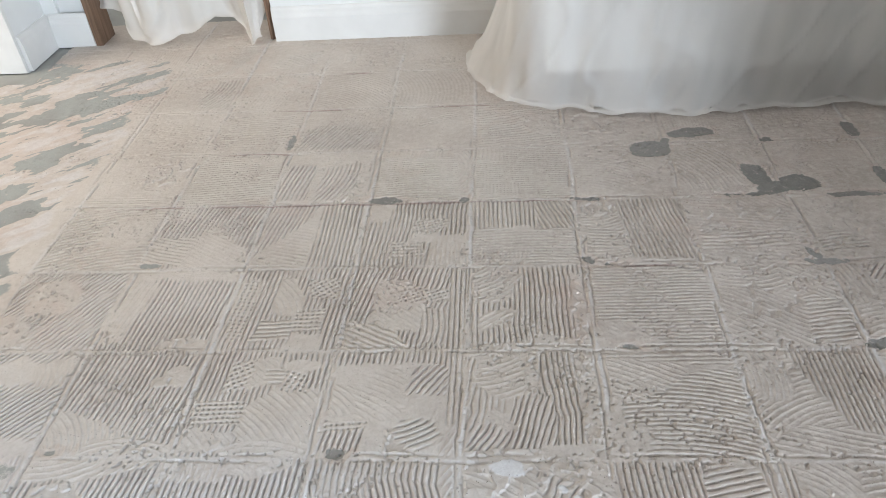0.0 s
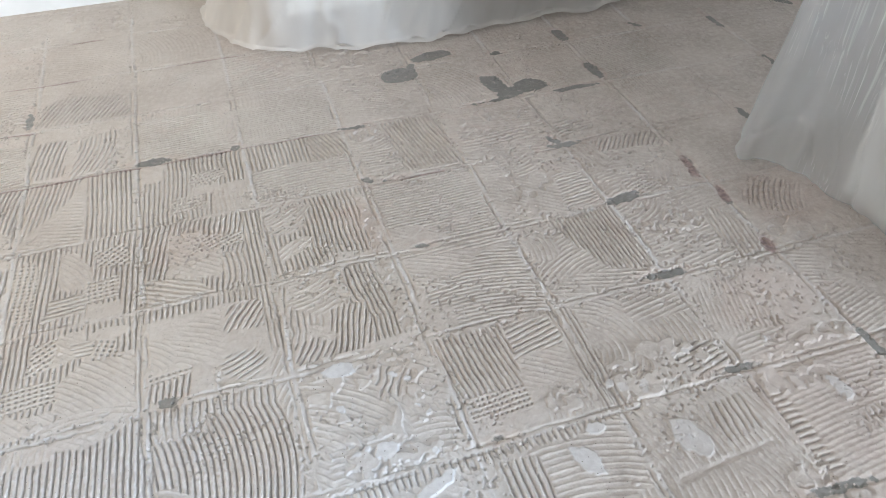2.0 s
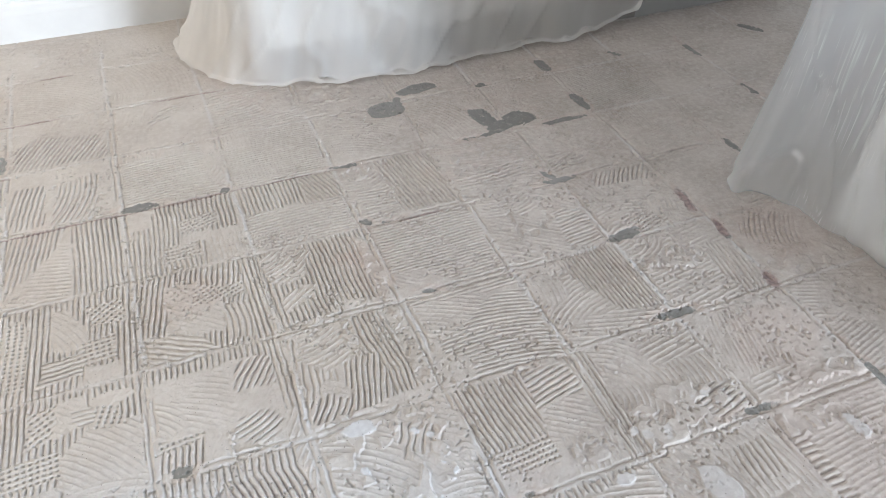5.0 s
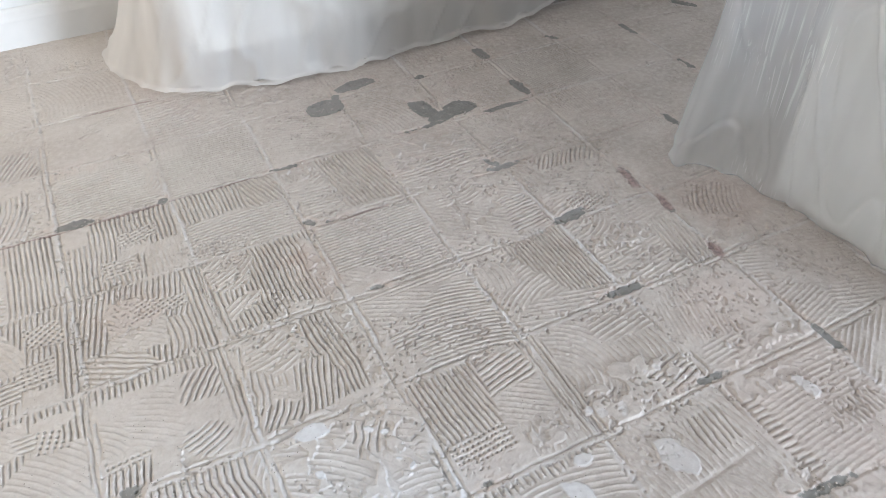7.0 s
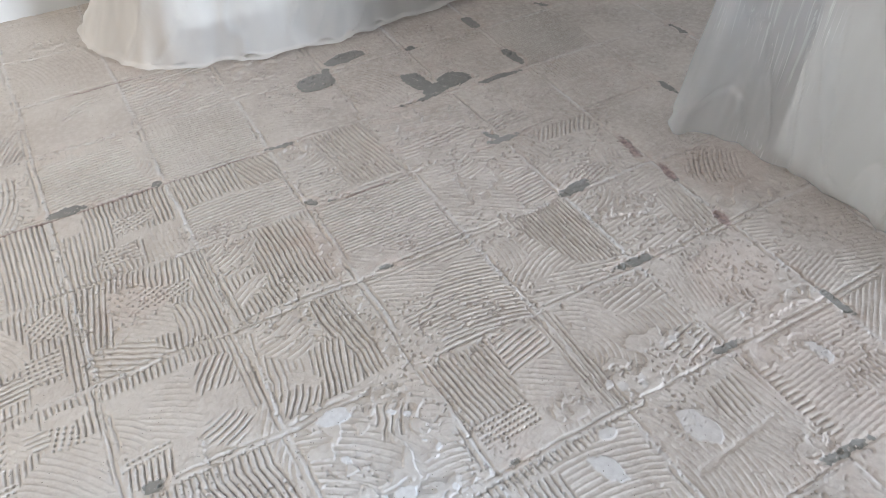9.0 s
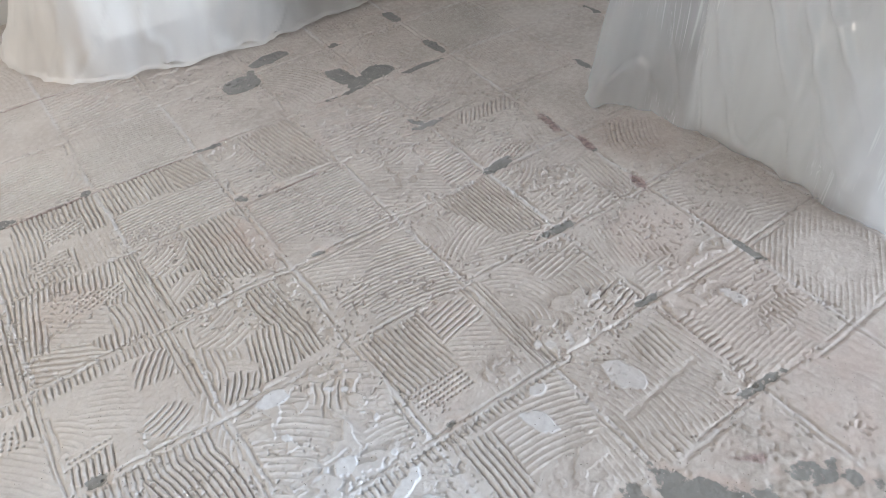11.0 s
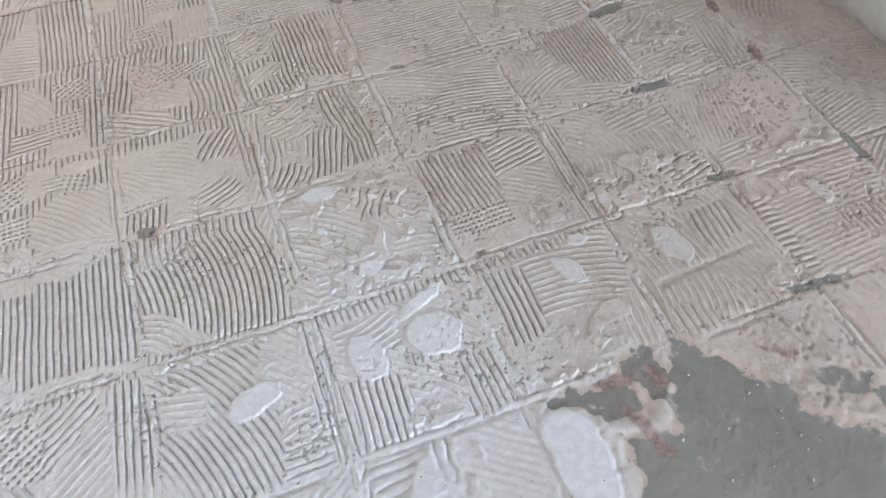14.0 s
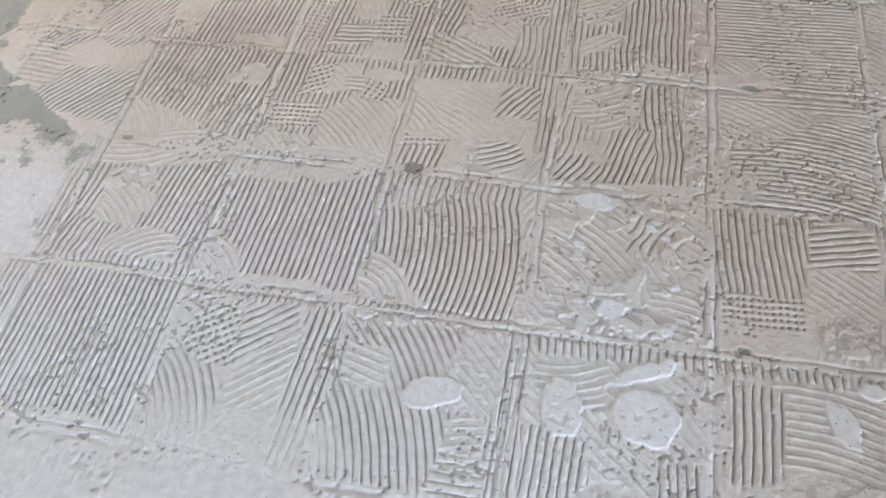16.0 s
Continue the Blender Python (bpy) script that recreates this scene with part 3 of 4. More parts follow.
    rim = smooth(reach + 0.8 * rnoise(x, y, 60, 347), -1.4, -0.2) * (1 - gap)
    pink = np.maximum(pink, 0.22 * rim)
    paste = paste * (1 - 0.6 * rim) * (1 - gap)
    # the west part is bare slab with smeared remains
    edge = x + 1.37 + 0.05 * rnoise(x, y, 7, 351) + 0.02 * rnoise(x, y, 28, 352) - 0.34 * smooth(-y, -0.22, 0.05) * smooth(y, -0.42, -0.30)
    bare = smooth(-edge, -0.03, 0.03) * (1 - smooth(-y, 0.40, 0.46)) * (1 - smooth(y + 0.07 * rnoise(x, y, 6, 353), 2.12, 2.3))
    a = x * 0.80 + y * 0.60
    b = y * 0.80 - x * 0.60
    smear = vnoise(a * 0.5, b * 1.25, 9, 361) + 0.65 * vnoise(a * 0.4, b * 1.5, 24, 362) + 0.35 * vnoise(a * 0.5, b * 1.2, 70, 363)
    left = np.clip(smooth(smear, -0.14, 0.16) * smooth(y, 0.40, 0.75) + smooth(smear, 0.5, 0.8) * 0.6 + smooth(x, -1.95, -1.4) * smooth(y, 0.6, 1.2) * 0.12
                   + smooth(-y + 0.22 * rnoise(x, y, 9, 367) + 0.1 * rnoise(x, y, 30, 368), -0.10, 0.28), 0, 1)
    h = np.minimum(h, 3.0)
    h = h * (1 - bare) + (-5.0 + left * (1.9 + 0.8 * rnoise(x, y, 40, 364))) * bare
    pink = np.clip(pink * (1 - bare) + bare * (0.12 + 0.24 * smooth(rnoise(x, y, 6, 366), -0.4, 0.5)), 0, 1)
    paste = paste * (1 - bare) + bare * np.maximum(0.06 + 0.35 * smooth(smear, 0.2, 0.9), smooth(-y, -0.15, 0.2))
    torn = field(BREAKS, x, y, 1.5, 381, 2.4)
    for corners in CORNER:
        d = np.full_like(x, 9.0)
        for (ax, ay), (bx, by) in zip(corners, corners[1:] + corners[:1]):
            d = np.minimum(d, ((bx - ax) * (y - ay) - (by - ay) * (x - ax)) / math.hypot(bx - ax, by - ay))
        torn = np.maximum(torn, d * 100 + 0.7 * rnoise(x, y, 15, 383) + 0.5 * rnoise(x, y, 34, 388))
    torn = torn + 0.8 * rnoise(x, y, 55, 382)
    feather = smooth(torn, -2.4, 0.2)
    h = h * (1 - feather) + (-3.6 + 0.5 * rnoise(x, y, 38, 384) + 0.35 * rnoise(x, y, 95, 385)) * feather
    pink = np.maximum(pink, 0.40 * smooth(torn + 1.2 * rnoise(x, y, 26, 387), -2.0, 0.4))
    paste = paste * (1 - 0.9 * smooth(torn, -1.6, -0.2))
    h = h * (1 - gap) + (-3.4 + 0.4 * rnoise(x, y, 60, 346)) * gap
    stained = smooth(field(REDS, x, y, 0.6, 349), -0.4, 0.6) * gap * 0.9
    stained = np.maximum(stained, 0.8 * smooth(field(REDS, x, y, 1.2, 350) + 0.6 * rnoise(x, y, 45, 355), -0.2, 0.8) * smooth(-y, 0.4, 0.5))
    for k, x_from, x_to in ((3, -1.15, 0.32), (4, -0.95, -0.62), (5, -0.80, 0.1), (2, 0.40, 0.62), (6, -0.80, -0.3)):
        off = y - k * TILE + 0.006 + 0.004 * vnoise(x, x * 0, 9, 391) + 0.002 * vnoise(x, x * 0, 40, 392)
        line = np.exp(-((off / (0.0035 + 0.003 * np.clip(vnoise(x, x * 0, 12, 393), 0, 1))) ** 2)) * smooth(x, x_from, x_from + 0.06) * smooth(-x, -x_to, -x_to + 0.06)
        line = line * smooth(vnoise(x, x * 0 + k, 10, 394), -0.45, 0.05) * (1 - gap)
        h = h - 3.0 * line
        stained = np.maximum(stained, 0.75 * line)
    naked = np.maximum.reduce([gap * (0.72 - 0.42 * stained), bare * (1 - left) * 0.85, smooth(torn + 1.6 * rnoise(x, y, 30, 386) + 0.8 * rnoise(x, y, 80, 389), -1.9, 1.6) * (0.95 - 0.3 * smooth(rnoise(x, y, 9, 395) + 0.6 * rnoise(x, y, 44, 396), 0.15, 0.8))])
    even = 1 - 0.8 * m
    h = h + even * (0.38 * rnoise(x, y, 120, 371) + 0.30 * rnoise(x, y, 240, 372))
    close = np.minimum(np.abs(x - np.round(x / TILE) * TILE), np.abs(y - np.round(y / TILE) * TILE))
    messy = smooth(rnoise(x, y, 7, 373) + 0.45 * steep + 0.9 * np.exp(-((close / 0.018) ** 2)), 0.0, 0.7)
    h = h - 4.4 * messy * (1 - feather) * smooth(rnoise(x, y, 135, 374) + 0.35 * rnoise(x, y, 34, 375), 0.54, 0.72) * (1 - smooth(blob, -0.3, 0.3) * 0.6)
    crumb = smooth(rnoise(x, y, 74, 376) + 0.5 * rnoise(x, y, 130, 377), 0.55, 0.95)
    h = h + 1.3 * even * crumb * smooth(rnoise(x, y, 5, 378) + 0.8 * np.exp(-((close / 0.014) ** 2)), 0.15, 0.8) * (1 - bare)
    z = np.maximum(h, -9.0) * 0.001
    me = grid_mesh(name, np.stack([x, y, z], -1), ADHESIVE)
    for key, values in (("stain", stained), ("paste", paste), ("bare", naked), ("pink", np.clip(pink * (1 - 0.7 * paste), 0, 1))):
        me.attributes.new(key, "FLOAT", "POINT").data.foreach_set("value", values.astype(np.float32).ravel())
    ob = new(name, me)
    ob.parent = floor
    return ob

# Trowel marks, bed by bed, from the garden doors towards the north wall.
bed(-4, -3, (every(), plain(0.2)))
bed(-3, -3, (every(), plain(0.2)), (spot(.75, .75, .25, .2), comb(88, 15, 2.2)))
bed(-2, -3, (every(), plain(0.2)), (spot(.3, .85, .3, .15), lumps(2.5)), (spot(.3, .5, .3, .25), comb(90, 15, 2.4)))
bed(-1, -3, (every(), comb(82, 13, 3.0, 0, .8, .5)), (poly((0, .0), (.4, 0), (.3, .6), (0, .8)), plain(.2)), (side(90, .36), comb(35, 14, 1.2)), (dabs(.6, .7, .35, .25, 9, .2, 43), plain(2.0, .6)))
bed(0, -3, (every(), comb(84, 9, 2.6, 0, 1.3, .5)), (poly((.05, .72), (.4, .72), (.4, .98), (.05, .98)), comb(4, 11, 2.4, 0, .6, .4)), (poly((.50, .50), (1, .3), (1, 1), (.55, .98)), comb(-36, 13, 1.5)), (dabs(.45, .55, .3, .4, 7, .3, 41), plain(2.4, .6)))
bed(1, -3, (every(), plain(0.3)), (side(90, .36), lumps(3)), (poly((.02, .05), (.3, .05), (.2, .7), (.02, .8)), comb(-50, 13, 1.4)))
bed(2, -3, (every(), plain(-.2)), (spot(.7, .7, .4, .3), comb(120, 9, 1.6, 0, .5)))
bed(3, -3, (every(), comb(115, 9, 1.6, 0, .5)), (spot(.3, .5, .3, .3), plain(0)))

bed(-4, -2, (every(), plain()), (side(0, .3), comb(90, 16, 3)))
bed(-3, -2, (every(), comb(90, 16, 4.0, 0, .12, .15)), (side(270, .40), plain(0.2)))
bed(-2, -2, (every(), plain(.1)), (poly((0, 0), (.42, 0), (.44, .40), (.20, .62), (0, .66)), fan(-.50, -.05, 14, 2.8)), (poly((.10, .55), (.46, .50), (.50, .88), (.10, .92)), hatch(35, 14, 3.8)), (poly((.42, .52), (.76, .80), (.70, .96), (.40, .95)), comb(40, 13, 2.6, 0, .3, .4)),
    (poly((.46, .28), (.78, .28), (.78, .76), (.66, .76), (.46, .52)), comb(38, 13, 1.5)), (side(0, .29), comb(86, 14, 3.8)), (side(90, .44), comb(88, 14, 3, 0, .4, .5)))
bed(-1, -2, (every(), fan(-1.1, -.25, 14, 3.4)), (poly((.04, .52), (.32, .50), (.30, .76), (.06, .78)), comb(-14, 13, 1.4)), (poly((.64, .46), (.96, .46), (.96, .95), (.74, .95), (.60, .72)), comb(-44, 13, 1.5)),
    (poly((.62, 0), (.96, 0), (.96, .24), (.66, .22)), comb(2, 13, 2.0)), (poly((.66, .24), (.96, .24), (.96, .46), (.7, .46)), comb(14, 14, 1.0)), (side(90, .43), lumps(3, 60)), (side(0, .41), comb(89, 15, 3.2)))
bed(0, -2, (every(), comb(-40, 13, 1.4)), (poly((.06, 0), (.42, 0), (.40, .42), (.06, .46)), comb(88, 14, 3.6)), (poly((.10, .56), (.50, .60), (.48, .86), (.12, .84)), fan(.15, 1.4, 14, 1.5)), (poly((.72, 0), (.97, 0), (.97, .40), (.74, .36)), comb(92, 14, 3.4)),
    (poly((.80, .46), (1, .46), (1, .86), (.82, .86)), comb(-55, 14, 1.4)), (poly((.46, .40), (.64, .42), (.64, .54), (.46, .52)), comb(88, 14, 2.8, 0, .3, .3)), (spot(.52, .12, .16, .12), lumps(3.2, 60)), (side(90, .38), comb(92, 14, 3.6, 0, .3)),
    (side(180, .43), comb(90, 16, 3.2)))
bed(1, -2, (every(), plain(-.6)), (poly((.30, .45), (1, .40), (1, .98), (.30, .98)), fan(.45, -.5, 14, 1.4)), (poly((.08, .34), (.34, .34), (.40, .86), (.08, .88)), comb(88, 14, 3.2, 0, .2, .2)), (side(90, .42), comb(94, 14, 3.0, 0, .4, .3)),
    (poly((.66, .04), (1, .04), (1, .44), (.7, .4)), comb(84, 14, 1.4)), (dabs(.62, .30, .26, .18, 11, .25, 8), plain(1.2, .5)), (side(270, .43), lumps(3.2, 60)))
bed(2, -2, (every(), fan(-.7, .4, 14, 1.3)), (poly((.55, .56), (.86, .60), (.86, .88), (.55, .86)), comb(86, 13, 2.8, 0, .3, .3)), (poly((.12, .40), (.85, .46), (.85, .485), (.12, .425)), plain(-3.2, .8)), (poly((.5, .05), (1, .05), (1, .4), (.5, .42)), fan(.1, .1, 14, 1.2)), (spot(.18, .10, .14, .14), comb(90, 12, 2)), (spot(.86, .16, .14, .1), lumps(3, 60)))
bed(3, -2, (every(), comb(3, 15, 1.0, .1)), (poly((.0, .18), (.13, .18), (.13, .84), (0, .84)), comb(0, 13, 3.0)), (spot(.3, .86, .3, .10), lumps(2.4, 60)), (spot(.72, .40, .2, .12), comb(92, 14, 2.0, 0, .4, .4)), (spot(.8, .15, .2, .14), comb(100, 14, 1.2)))
bed(4, -2, (every(), comb(35, 15, 1.4)), (spot(.5, .5, .35, .3), plain()))

bed(-5, -1, (every(), plain()))
bed(-4, -1, (every(), plain()), (side(0, .05), comb(88, 16, 3)))
bed(-3, -1, (every(), comb(84, 15, 3.0, 0, .3, .3)), (poly((.44, .30), (1, .12), (1, .92), (.5, .92)), comb(84, 15, 3.9, 0, .15, .1, 20)), (poly((0, .78), (.45, .80), (.95, .90), (1, 1), (0, 1)), fan(.1, 1.5, 13, 1.2)),
    (poly((.18, .34), (.46, .30), (.58, .56), (.40, .68), (.20, .66)), fan(-.05, .0, 14, 1.5)), (poly((.30, .10), (.84, .10), (.84, .30), (.60, .36), (.36, .26)), fan(.85, -.20, 14, 1.4)),
    (poly((.15, .60), (.55, .66), (.40, .82), (.15, .76)), lumps(3, 55)), (poly((0, .04), (.28, .06), (.24, .34), (0, .38)), comb(82, 14, 3.0, 0, .6, .5)), (poly((.42, 0), (1, 0), (1, .11), (.42, .11)), comb(88, 14, 3.2, 0, .3)))
bed(-2, -1, (every(), comb(88, 15, 4.1, 0, .12, .1, 32)), (poly((0, .80), (.45, .78), (.45, 1), (0, 1)), comb(88, 14, 1.3)), (poly((.40, .84), (.60, .80), (.90, .93), (.9, 1), (.4, 1)), fan(.2, .4, 14, .8)),
    (poly((0, .03), (.30, .03), (.24, .26), (.08, .38), (0, .40)), fan(-.05, -.02, 14, 1.5)), (poly((.2, 0), (1, 0), (1, .09), (.26, .12)), plain(-.2)))
bed(-1, -1, (every(), comb(96, 15, 4.0, -.36, .1, .1, 38)), (poly((.0, .86), (.88, .82), (.88, 1), (0, 1)), comb(88, 14, 3.2, 0, .2)), (poly((.06, .72), (.42, .70), (.42, .88), (.06, .88)), comb(90, 14, 2.2, 0, .2, .4)),
    (poly((0, .03), (.44, .03), (.30, .22), (.14, .38), (0, .42)), fan(-.02, -.05, 14, 1.5)), (poly((.90, .50), (1, .45), (1, .98), (.86, .98)), fan(1.4, .55, 15, 1.3)), (poly((.92, 0), (1, 0), (1, .45), (.92, .5)), comb(-45, 14, 1.3)))
bed(0, -1, (every(), fan(-.35, -.30, 13, 1.5)), (poly((.55, .55), (1, .45), (1, 1), (.6, 1)), comb(-32, 13, 1.5)), (poly((.10, .03), (.42, .03), (.42, .26), (.10, .30)), comb(2, 13, 1.3)), (poly((.66, .04), (1, .04), (1, .44), (.66, .4)), fan(.75, -.3, 14, 1.1)),
    (poly((.50, .56), (.80, .60), (.86, .86), (.52, .88)), comb(58, 12, 2.6, 0, .7, .4)), (dabs(.42, .58, .46, .5, 10, .26, 5), plain(2.6, 1.1)), (spot(.72, .92, .12, .08), lumps(3.4, 60)), (spot(.5, .12, .32, .12), lumps(3.6, 55)),
    (spot(.28, .95, .3, .06), lumps(3.2, 65)))
bed(1, -1, (every(), plain(-.7)), (poly((0, .36), (.52, .40), (.60, 1), (0, 1)), comb(98, 15, 3.2, .1)), (poly((.52, .62), (.92, .66), (.92, .95), (.58, .95)), comb(14, 14, 2.8, 0, .2, .2)), (poly((.06, .20), (.50, .22), (.50, .42), (.06, .42)), hatch(4, 16, 3.8)),
    (poly((.50, .34), (.90, .30), (.94, .66), (.55, .66)), comb(-35, 14, 1.4)), (poly((.52, .06), (.90, .04), (.90, .34), (.55, .34)), comb(84, 14, 1.4, 0, .5, .5)), (spot(.72, .2, .16, .10), lumps(2.6, 60)), (side(0, .42), comb(90, 20, 3.2)))
bed(2, -1, (every(), fan(.0, .5, 14, 1.2)), (poly((.50, .62), (1, .62), (1, .96), (.5, .96)), comb(10, 14, 1.4)), (poly((.55, .05), (1, .1), (1, .34), (.6, .4)), comb(14, 14, 2.4, 0, .3, .3)), (dabs(.42, .22, .5, .22, 11, .05, 14), plain(2.8, .8)), (side(180, .40), comb(88, 18, 3.2)))
bed(3, -1, (every(), plain(-.6)), (spot(.42, .62, .4, .34), comb(75, 17, 1.0)), (spot(.3, .2, .26, .12), comb(6, 15, 1.1)), (spot(.75, .6, .25, .3), plain(-.5)), (spot(.75, .1, .3, .12), lumps(2.6, 62)))
bed(4, -1, (every(), comb(-20, 15, 1.2)), (spot(.5, .6, .3, .3), plain()), (spot(.2, .25, .2, .3), comb(15, 16, 1.0)))

bed(-5, 0, (every(), plain()))
bed(-4, 0, (every(), comb(52, 15, 3.4)), (spot(.5, .78, .22, .16), plain(-.3)), (spot(.85, .78, .2, .16), fan(.3, .6, 15, 1.2)), (spot(.12, .6, .25, .3), comb(-5, 13, 2.4)), (spot(.5, .06, .5, .12), plain()))
bed(-3, 0, (every(), comb(84, 15, 3.9, 0, .25, .15)), (side(90, .44), comb(86, 15, 3.0, 0, .5, .6)), (spot(.83, .73, .11, .12), plain(.3)), (spot(.70, .68, .09, .06), lumps(3, 50)),
    (poly((0, 0), (1, 0), (1, .10), (.78, .17), (.25, .48), (0, .62)), fan(-.2, -.05, 14, 1.3)), (poly((.32, 0), (1, 0), (1, .12), (.72, .19), (.36, .16)), fan(.65, -.5, 15, 1.2)))
bed(-2, 0, (every(), comb(88, 15, 3.6, 0, .3)), (poly((.18, .55), (.42, .60), (.40, .9), (.22, .9)), hatch(32, 14, 4)), (poly((.36, .58), (.62, .66), (.56, .92), (.40, .92)), comb(-42, 14, 1.2)),
    (poly((.05, .26), (.42, .28), (.42, .5), (.05, .5)), hatch(4, 15, 4.2)), (poly((.40, .02), (.95, .02), (.95, .62), (.62, .62), (.42, .45)), fan(.0, -.35, 14, 1.3)),
    (poly((.50, .66), (.66, .66), (.66, .80), (.50, .80)), comb(3, 15, 3.2, 0, .3, .4)), (poly((.64, .58), (.84, .58), (.80, .78), (.66, .80)), hatch(70, 14, 3.8)), (spot(.78, .84, .14, .07), plain(-.2)),
    (poly((.02, .02), (.42, .02), (.40, .22), (.06, .26)), comb(-45, 13, 1.4)), (spot(.28, .10, .07, .05), lumps(3)), (spot(.7, .06, .4, .08), fan(.6, -.6, 14, .8)))
bed(-1, 0, (every(), plain(-.5)), (poly((.02, .32), (.22, .34), (.22, .62), (.04, .66)), fan(-.2, .15, 14, 1.5)), (poly((.22, .30), (.56, .30), (.60, .84), (.40, .80), (.20, .58)), comb(-34, 13, 1.2, .3)),
    (poly((.56, .52), (.86, .56), (.92, .84), (.60, .84)), comb(62, 14, 3.0, .2, .2, .2)), (side(90, .35), comb(89, 15, 3.6, 0, .2)), (poly((.0, .06), (.34, .06), (.32, .30), (.02, .30)), comb(82, 15, 3.8)),
    (poly((.04, .23), (.34, .24), (.33, .32), (.04, .32)), hatch(5, 15, 3.6)), (poly((.44, .02), (.72, .02), (.60, .26), (.46, .24)), lumps(3.4, 60)), (spot(.68, .20, .17, .13), fan(.42, .72, 14, 2.6)),
    (spot(.38, .07, .10, .05), plain(.4)), (side(0, .39), comb(90, 15, 3.4, 0, .2)), (poly((.86, 0), (1, 0), (1, .3), (.88, .3)), comb(60, 14, 1.2)))
bed(0, 0, (every(), plain(-.4)), (poly((.50, .12), (.96, .12), (.96, 1), (.52, 1)), comb(92, 15, 3.7, 0, .5, .25)), (poly((.28, .06), (.64, .10), (.66, .56), (.36, .56)), comb(74, 15, 3.6, 0, .3)),
    (poly((0, .30), (.32, .32), (.32, .56), (0, .98)), comb(84, 14, 2.2, 0, .6, .4)), (poly((.04, .03), (.34, .05), (.36, .28), (.04, .28)), comb(66, 14, 3.4, 0, .5, .6)), (spot(.30, .72, .20, .22), fan(.05, 1.35, 15, 1.2)),
    (poly((.14, .36), (.32, .20), (.42, .26), (.24, .42)), comb(-38, 14, 1.0)), (poly((.84, .15), (.98, .15), (.98, .95), (.80, .95)), lumps(2.6, 50)), (poly((.46, .60), (.54, .62), (.54, .94), (.40, .96)), lumps(2.6, 60)),
    (side(90, .45), lumps(3, 60)), (poly((.56, 0), (1, 0), (1, .13), (.56, .13)), plain(-.3)), (spot(.30, .02, .3, .06), lumps(3.2, 65)))
bed(1, 0, (every(), plain(-.7)), (poly((.10, 0), (1, 0), (1, .80), (.45, .72), (.14, .48)), comb(-3, 16, 2.5, .30, .1, .1, -35)), (poly((0, .48), (.30, .52), (.62, .72), (.62, .90), (0, .90)), comb(-30, 14, 1.3, .1)),
    (poly((.0, .9), (1, .82), (1, 1), (0, 1)), comb(1, 16, 2.0)), (spot(.10, .16, .20, .15), plain(-.4)))
bed(2, 0, (every(), fan(.7, -.4, 15, .9)), (side(20, .02), comb(90, 17, 2.6, 0, .1, .1)), (spot(.18, .75, .16, .25), fan(-.3, .7, 15, .9)), (spot(.5, .12, .5, .16), comb(-15, 15, 1.1)))
bed(3, 0, (every(), comb(10, 14, 1.0)), (spot(.4, .62, .3, .14), lumps(2.8, 66)), (spot(.82, .3, .16, .4), comb(80, 15, 1.8)), (spot(.2, .85, .22, .16), fan(0, 1.2, 15, 1)))
bed(4, 0, (every(), plain(-.8)), (spot(.5, .65, .3, .22), comb(62, 14, 2.2, .5, .4, .6)), (spot(.4, .2, .4, .2), lumps(2.6, 40)))

bed(-5, 1, (every(), plain()))
bed(-4, 1, (every(), comb(60, 15, 3.0, 0, .5, .6)), (spot(.4, .65, .26, .24), plain(-.2)), (spot(.15, .2, .25, .2), plain(0)))
bed(-3, 1, (every(), comb(86, 15, 3.5, 0, .15, .15, 130)), (side(90, .34), plain(-.4)), (poly((0, .05), (.22, .1), (.30, .86), (0, .86)), comb(80, 14, 1.3, 0, .4, .6)), (spot(.8, .06, .3, .08), lumps(2.8, 55)))
bed(-2, 1, (every(), comb(87, 15, 3.6)), (poly((.36, .40), (.64, .34), (.66, .62), (.52, .88), (.36, .90)), fan(-.2, .2, 14, 1.2)), (poly((.64, .58), (.92, .60), (.90, .86), (.62, .86)), hatch(40, 14, 3.8)), (poly((.28, .10), (.58, .10), (.58, .34), (.30, .36)), comb(4, 14, 3.0, 0, .3, .3)),
    (poly((.58, .22), (.84, .22), (.84, .48), (.60, .48)), hatch(4, 14, 3.6)), (poly((.56, 0), (.86, 0), (.86, .20), (.58, .20)), plain(-.5)), (spot(.12, .5, .1, .4), hatch(86, 14, 3.2)))
bed(-1, 1, (every(), comb(80, 15, 3.4, 0, .3)), (poly((.18, .30), (.60, .18), (.74, .40), (.50, .84), (.24, .84)), comb(-38, 14, 1.0)), (poly((.40, .54), (.86, .54), (.86, .70), (.44, .76)), hatch(25, 15, 3.6)), (poly((0, 0), (.58, 0), (.44, .24), (.10, .34), (0, .3)), comb(-28, 13, 3.0, 0, .5, .4)),
    (poly((.62, .06), (.94, .06), (.92, .48), (.66, .46)), fan(-.3, .3, 14, 2.4)), (side(0, .36), comb(90, 15, 3.6)))
bed(0, 1, (every(), comb(91, 15, 3.8, 0, .3)), (spot(.24, .76, .21, .24), fan(-.1, 1.25, 15, 1.2)), (poly((.10, .16), (.36, .30), (.42, .44), (.30, .48), (.10, .36)), comb(36, 13, 1.3)), (side(270, .43), lumps(3, 60)), (poly((.86, .12), (.98, .12), (.98, .9), (.84, .9)), lumps(2.4, 55)), (poly((.55, 0), (1, 0), (1, .12), (.55, .16)), plain(-.3)))
